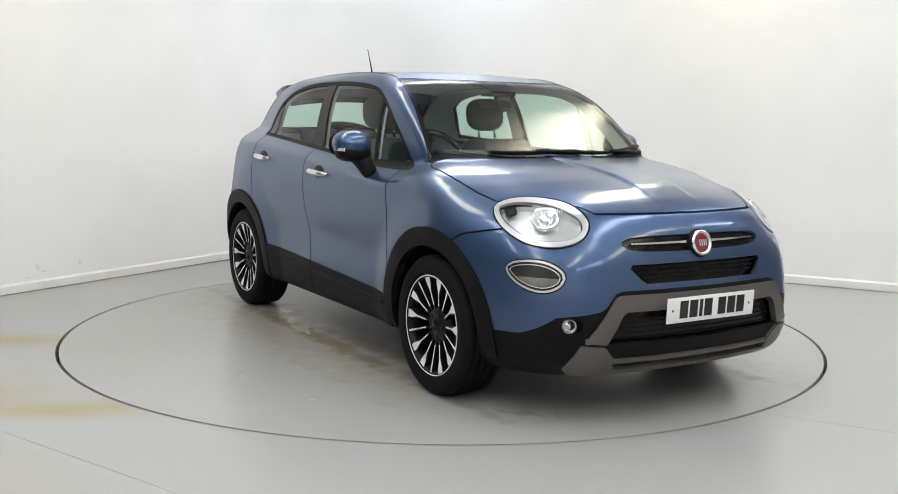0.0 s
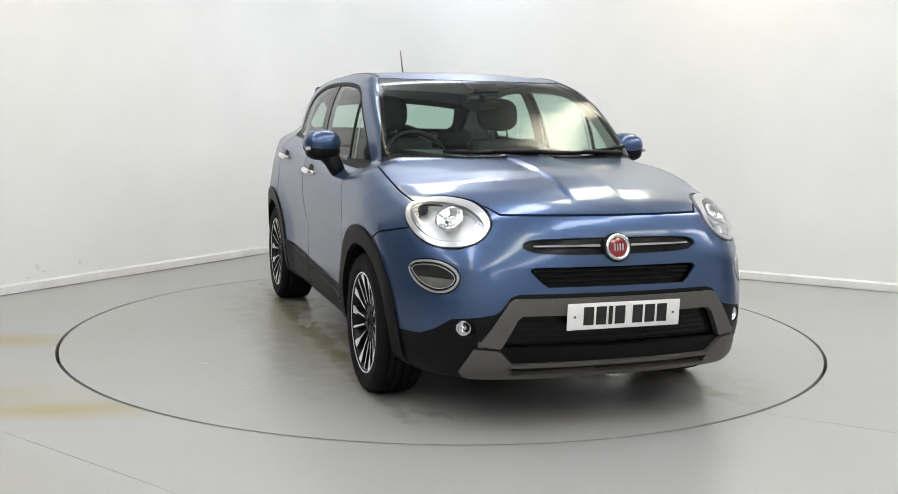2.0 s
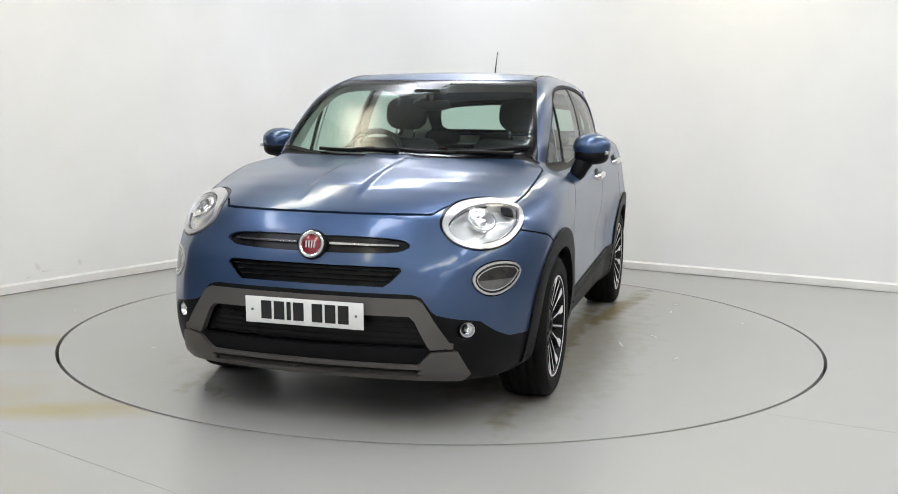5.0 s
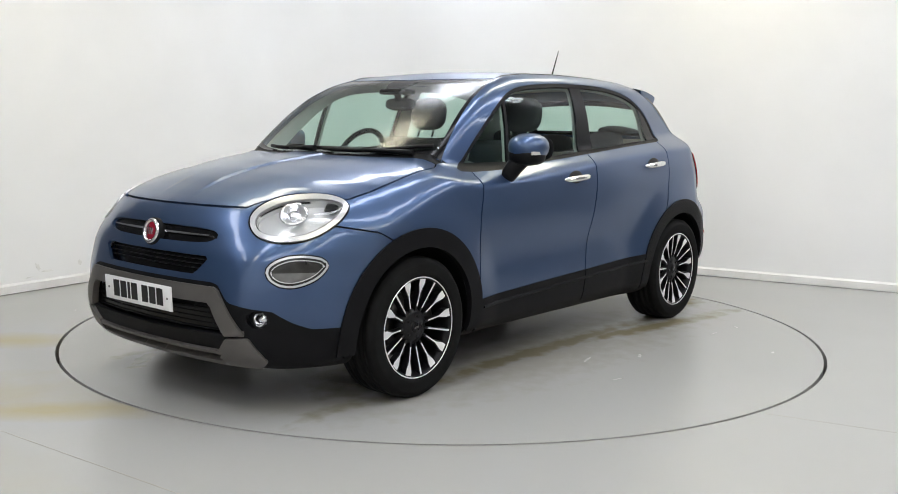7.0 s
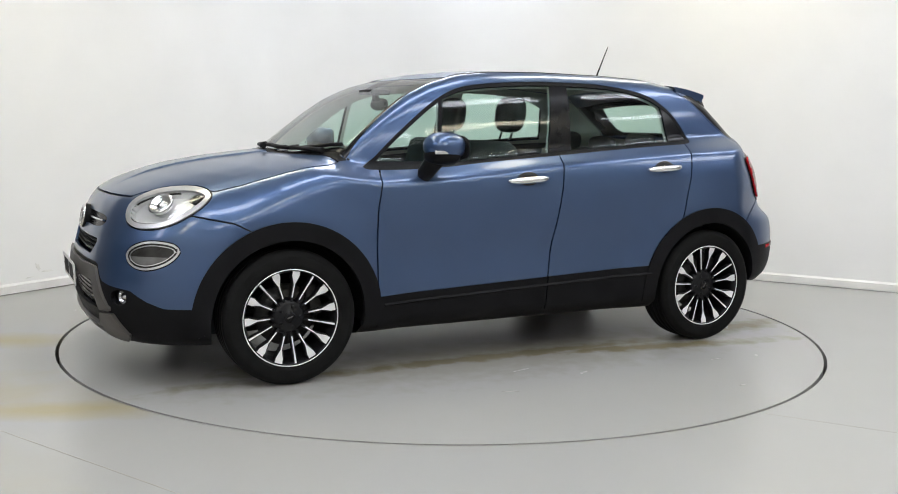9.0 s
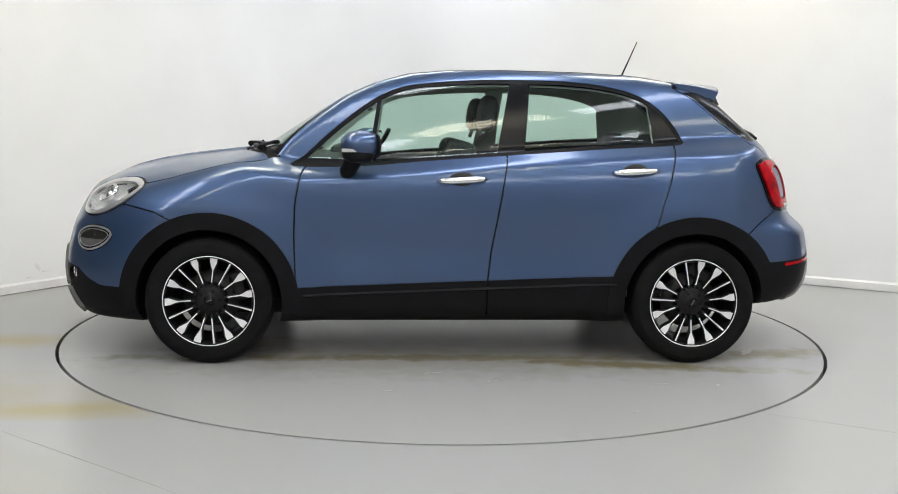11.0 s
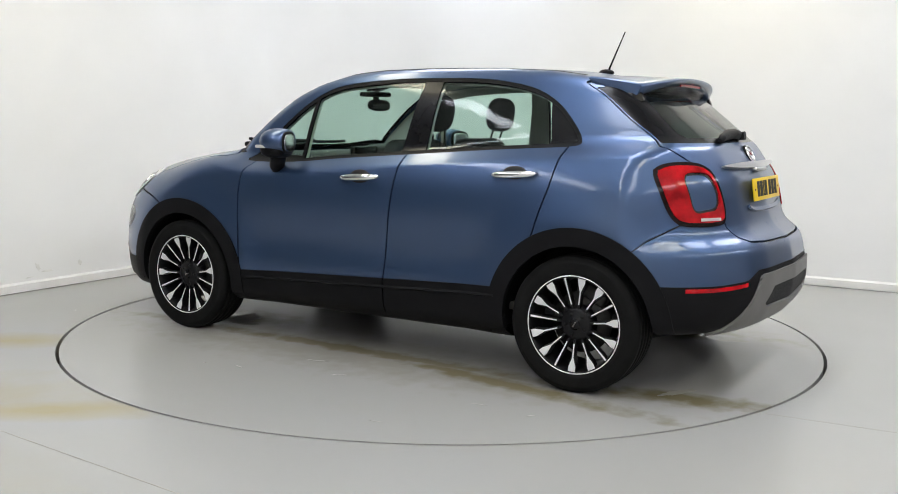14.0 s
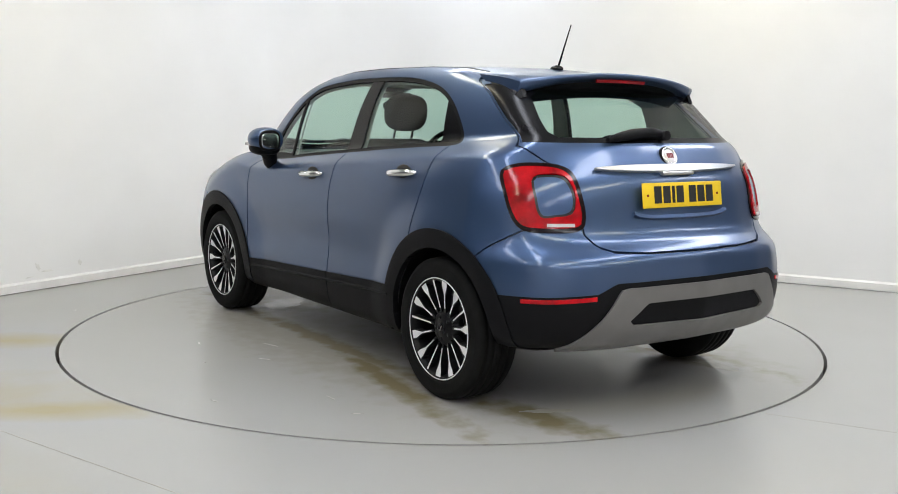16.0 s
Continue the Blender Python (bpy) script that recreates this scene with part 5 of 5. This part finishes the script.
for y in (0.37, -0.37):
    s = seat(0.02, y, 0.50, True)
    part("headrest", ball((0.055, 0.135, 0.105), (-0.200, y, 1.325), pose(0, 0, 0, 0, -8, 0), 0.72), M_SEAT, s, "rounded dark grey headrest")
    for d in (-0.06, 0.06):
        part("headrest_post", tube([(-0.165, y + d, 1.18), (-0.195, y + d, 1.27)], 0.007, 8), M_CHROME, s)
bench = seat(-0.92, 0, 1.24, False)
for y in (0.40, -0.40, 0.0):
    part("headrest", ball((0.05, 0.13, 0.060), (-1.120, y, 1.165 if y else 1.14), None, 0.72), M_SEAT, bench, "low dark grey headrest")
part("parcel_shelf", box((0.42, 1.10, 0.03), (-1.42, 0, 1.10), 0.01), M_LINING, car)
dash = part("dashboard", box((0.46, 1.40, 0.26), (0.80, 0, 0.95), 0.07, None, 4), M_LINING, car, "dark grey dashboard")
part("instrument_hood", box((0.20, 0.36, 0.09), (0.62, -0.36, 1.08), 0.04, None, 3), M_LINING, dash)
part("console_screen", box((0.04, 0.26, 0.13), (0.585, 0.0, 1.05), 0.015), M_GLOSS, dash)
wheel_m = pose(0.44, -0.36, 1.06, 0, 62, 0)
def steering_rim():
    bm = bmesh.new()
    n, rows = 40, []
    for k in range(n):
        a = 2 * math.pi * k / n
        rows.append([bm.verts.new(((0.178 + 0.016 * math.cos(b)) * math.cos(a), (0.178 + 0.016 * math.cos(b)) * math.sin(a), 0.016 * math.sin(b))) for b in [2 * math.pi * j / 10 for j in range(10)]])
    for k in range(n):
        a, b = rows[k], rows[(k + 1) % n]
        for j in range(10):
            bm.faces.new((a[j], b[j], b[(j + 1) % 10], a[(j + 1) % 10])).smooth = True
    bmesh.ops.transform(bm, matrix=wheel_m, verts=bm.verts)
    return bm
sw = part("steering_wheel", steering_rim(), M_GLOSS, car, "black steering wheel")
part("steering_hub", ball((0.075, 0.075, 0.03), (0.455, -0.36, 1.055), pose(0, 0, 0, 0, 62, 0), 0.8), M_LINING, sw)
for a in (0, 90, 180):
    part("steering_spoke", box((0.03, 0.12, 0.018), (0, 0.115, 0), 0.005, wheel_m @ pose(0, 0, 0, 0, 0, a + 0)), M_LINING, sw)
rv = part("rear_view_mirror", ball((0.022, 0.115, 0.036), (0.47, 0.0, 1.372), None, 0.75), M_GLOSS, car, "black rear-view mirror")
part("mirror_stem", tube([(0.49, 0, 1.39), (0.50, 0, 1.455)], 0.02, 10), M_BLACK, rv)
part("sensor_box", box((0.14, 0.16, 0.03), (0.50, 0, 1.440), 0.012, None), M_BLACK, rv)

# ---- wet and worn patches on the turntable ----
M_WET = mat("wet_film", (0.34, 0.33, 0.30), 0.03, vary=0.2, scale=6)
M_SCUFF = mat("dark_scuff", (0.23, 0.22, 0.20), 0.4, vary=0.3, scale=30)
rng = random.Random(5)


def splat(x, y, lx, ly, turn, rough=0.35, n=26, z=0.0008):
    """A thin ragged patch."""
    bm = bmesh.new()
    a0 = [rng.uniform(0, 6.28) for _ in range(4)]
    c, s = math.cos(radians(turn)), math.sin(radians(turn))
    ring = []
    for k in range(n):
        a = 2 * math.pi * k / n
        r = 1 + rough * (0.5 * math.sin(2 * a + a0[0]) + 0.35 * math.sin(5 * a + a0[1]) + 0.3 * math.sin(9 * a + a0[2]))
        px, py = lx * r * math.cos(a), ly * r * math.sin(a)
        ring.append(bm.verts.new((x + c * px - s * py, y + s * px + c * py, z)))
    mid = bm.verts.new((x, y, z))
    low = [bm.verts.new((v.co.x + (v.co.x - x) * 0.02, v.co.y + (v.co.y - y) * 0.02, 0.0001)) for v in ring]
    for k in range(n):
        bm.faces.new((mid, ring[k], ring[(k + 1) % n]))
        bm.faces.new((ring[k], low[k], low[(k + 1) % n], ring[(k + 1) % n]))
    return bm


for p in ((1.22, 0.50, 0.20, 0.10, -40), (1.05, 0.62, 0.09, 0.05, 10), (-1.02, -0.73, 0.16, 0.06, 10), (-0.45, -0.78, 0.22, 0.05, -6), (1.72, -0.63, 0.12, 0.04, 30), (1.85, -0.50, 0.06, 0.02, -20), (-1.58, -0.70, 0.14, 0.05, 10), (-1.72, 0.62, 0.10, 0.03, 60)):
    part("water_patch", splat(*p), M_WET, disc, "thin shining film of water")
for p in ((-0.18, 1.288, 0.05, 0.020, 30), (-1.02, 1.34, 0.05, 0.012, 0), (-0.78, 1.81, 0.045, 0.010, 10), (0.35, 1.45, 0.05, 0.012, -20), (0.10, 1.12, 0.09, 0.015, 12), (-1.30, 1.36, 0.04, 0.012, 50), (0.55, -1.5, 0.05, 0.012, 20), (1.1, -1.35, 0.04, 0.012, 80)):
    part("scuff", splat(p[0], p[1], p[2] * 0.6, p[3] * 0.6, p[4], 0.5, 18), M_SCUFF, disc)
for p in ((-2.43, 0.36, 0.010, 0.006, 0), (-1.25, -0.98, 0.006, 0.005, 0)):
    flat("floor_speck", *(lambda b: ([tuple(v.co) for v in b.verts], [tuple(v.index for v in f.verts) for f in b.faces]))((lambda b: (b.verts.index_update(), b)[1])(splat(*p))), M_SCUFF, "small dark speck on the painted floor")

# faint scuffs low on the white wall
M_WALLSCUFF = mat("wall_scuff", (0.72, 0.715, 0.69), 0.6, vary=0.1, scale=20)
for d, z, lx, lz, turn in ((3.55, 0.17, 0.030, 0.012, 40), (3.47, 0.13, 0.045, 0.008, 5), (3.18, 0.16, 0.025, 0.012, 70), (3.62, 0.10, 0.030, 0.006, -10)):
    b = splat(0, 0, lx, lz, turn, 0.6, 18)
    at = CORNER + ALONG_A * d
    side = Vector((-ALONG_A.y, ALONG_A.x, 0))
    side = side if side.dot(ALONG_B) > 0 else -side
    m = Matrix(((ALONG_A.x, 0, side.x, at.x), (ALONG_A.y, 0, side.y, at.y), (0, 1, 0, z), (0, 0, 0, 1)))
    bmesh.ops.transform(b, matrix=m, verts=b.verts)
    b.verts.index_update()
    flat("wall_scuff", [tuple(v.co) for v in b.verts], [tuple(v.index for v in f.verts) for f in b.faces], M_WALLSCUFF, "faint grey scuff on the white wall")
    b.free()
def motions():
    rows_disc, rows_car = [], []
    for t, a in TURN:
        rows_disc.append((t, pose(0, 0, 0, 0, 0, HEADING - a)))
        m = pose(0, 0, 0, 0, 0, HEADING - a)
        rows_car.append((t, m @ Matrix.Translation(CAR_OFF)))
    walk(disc, rows_disc)
    walk(car, rows_car)


motions()
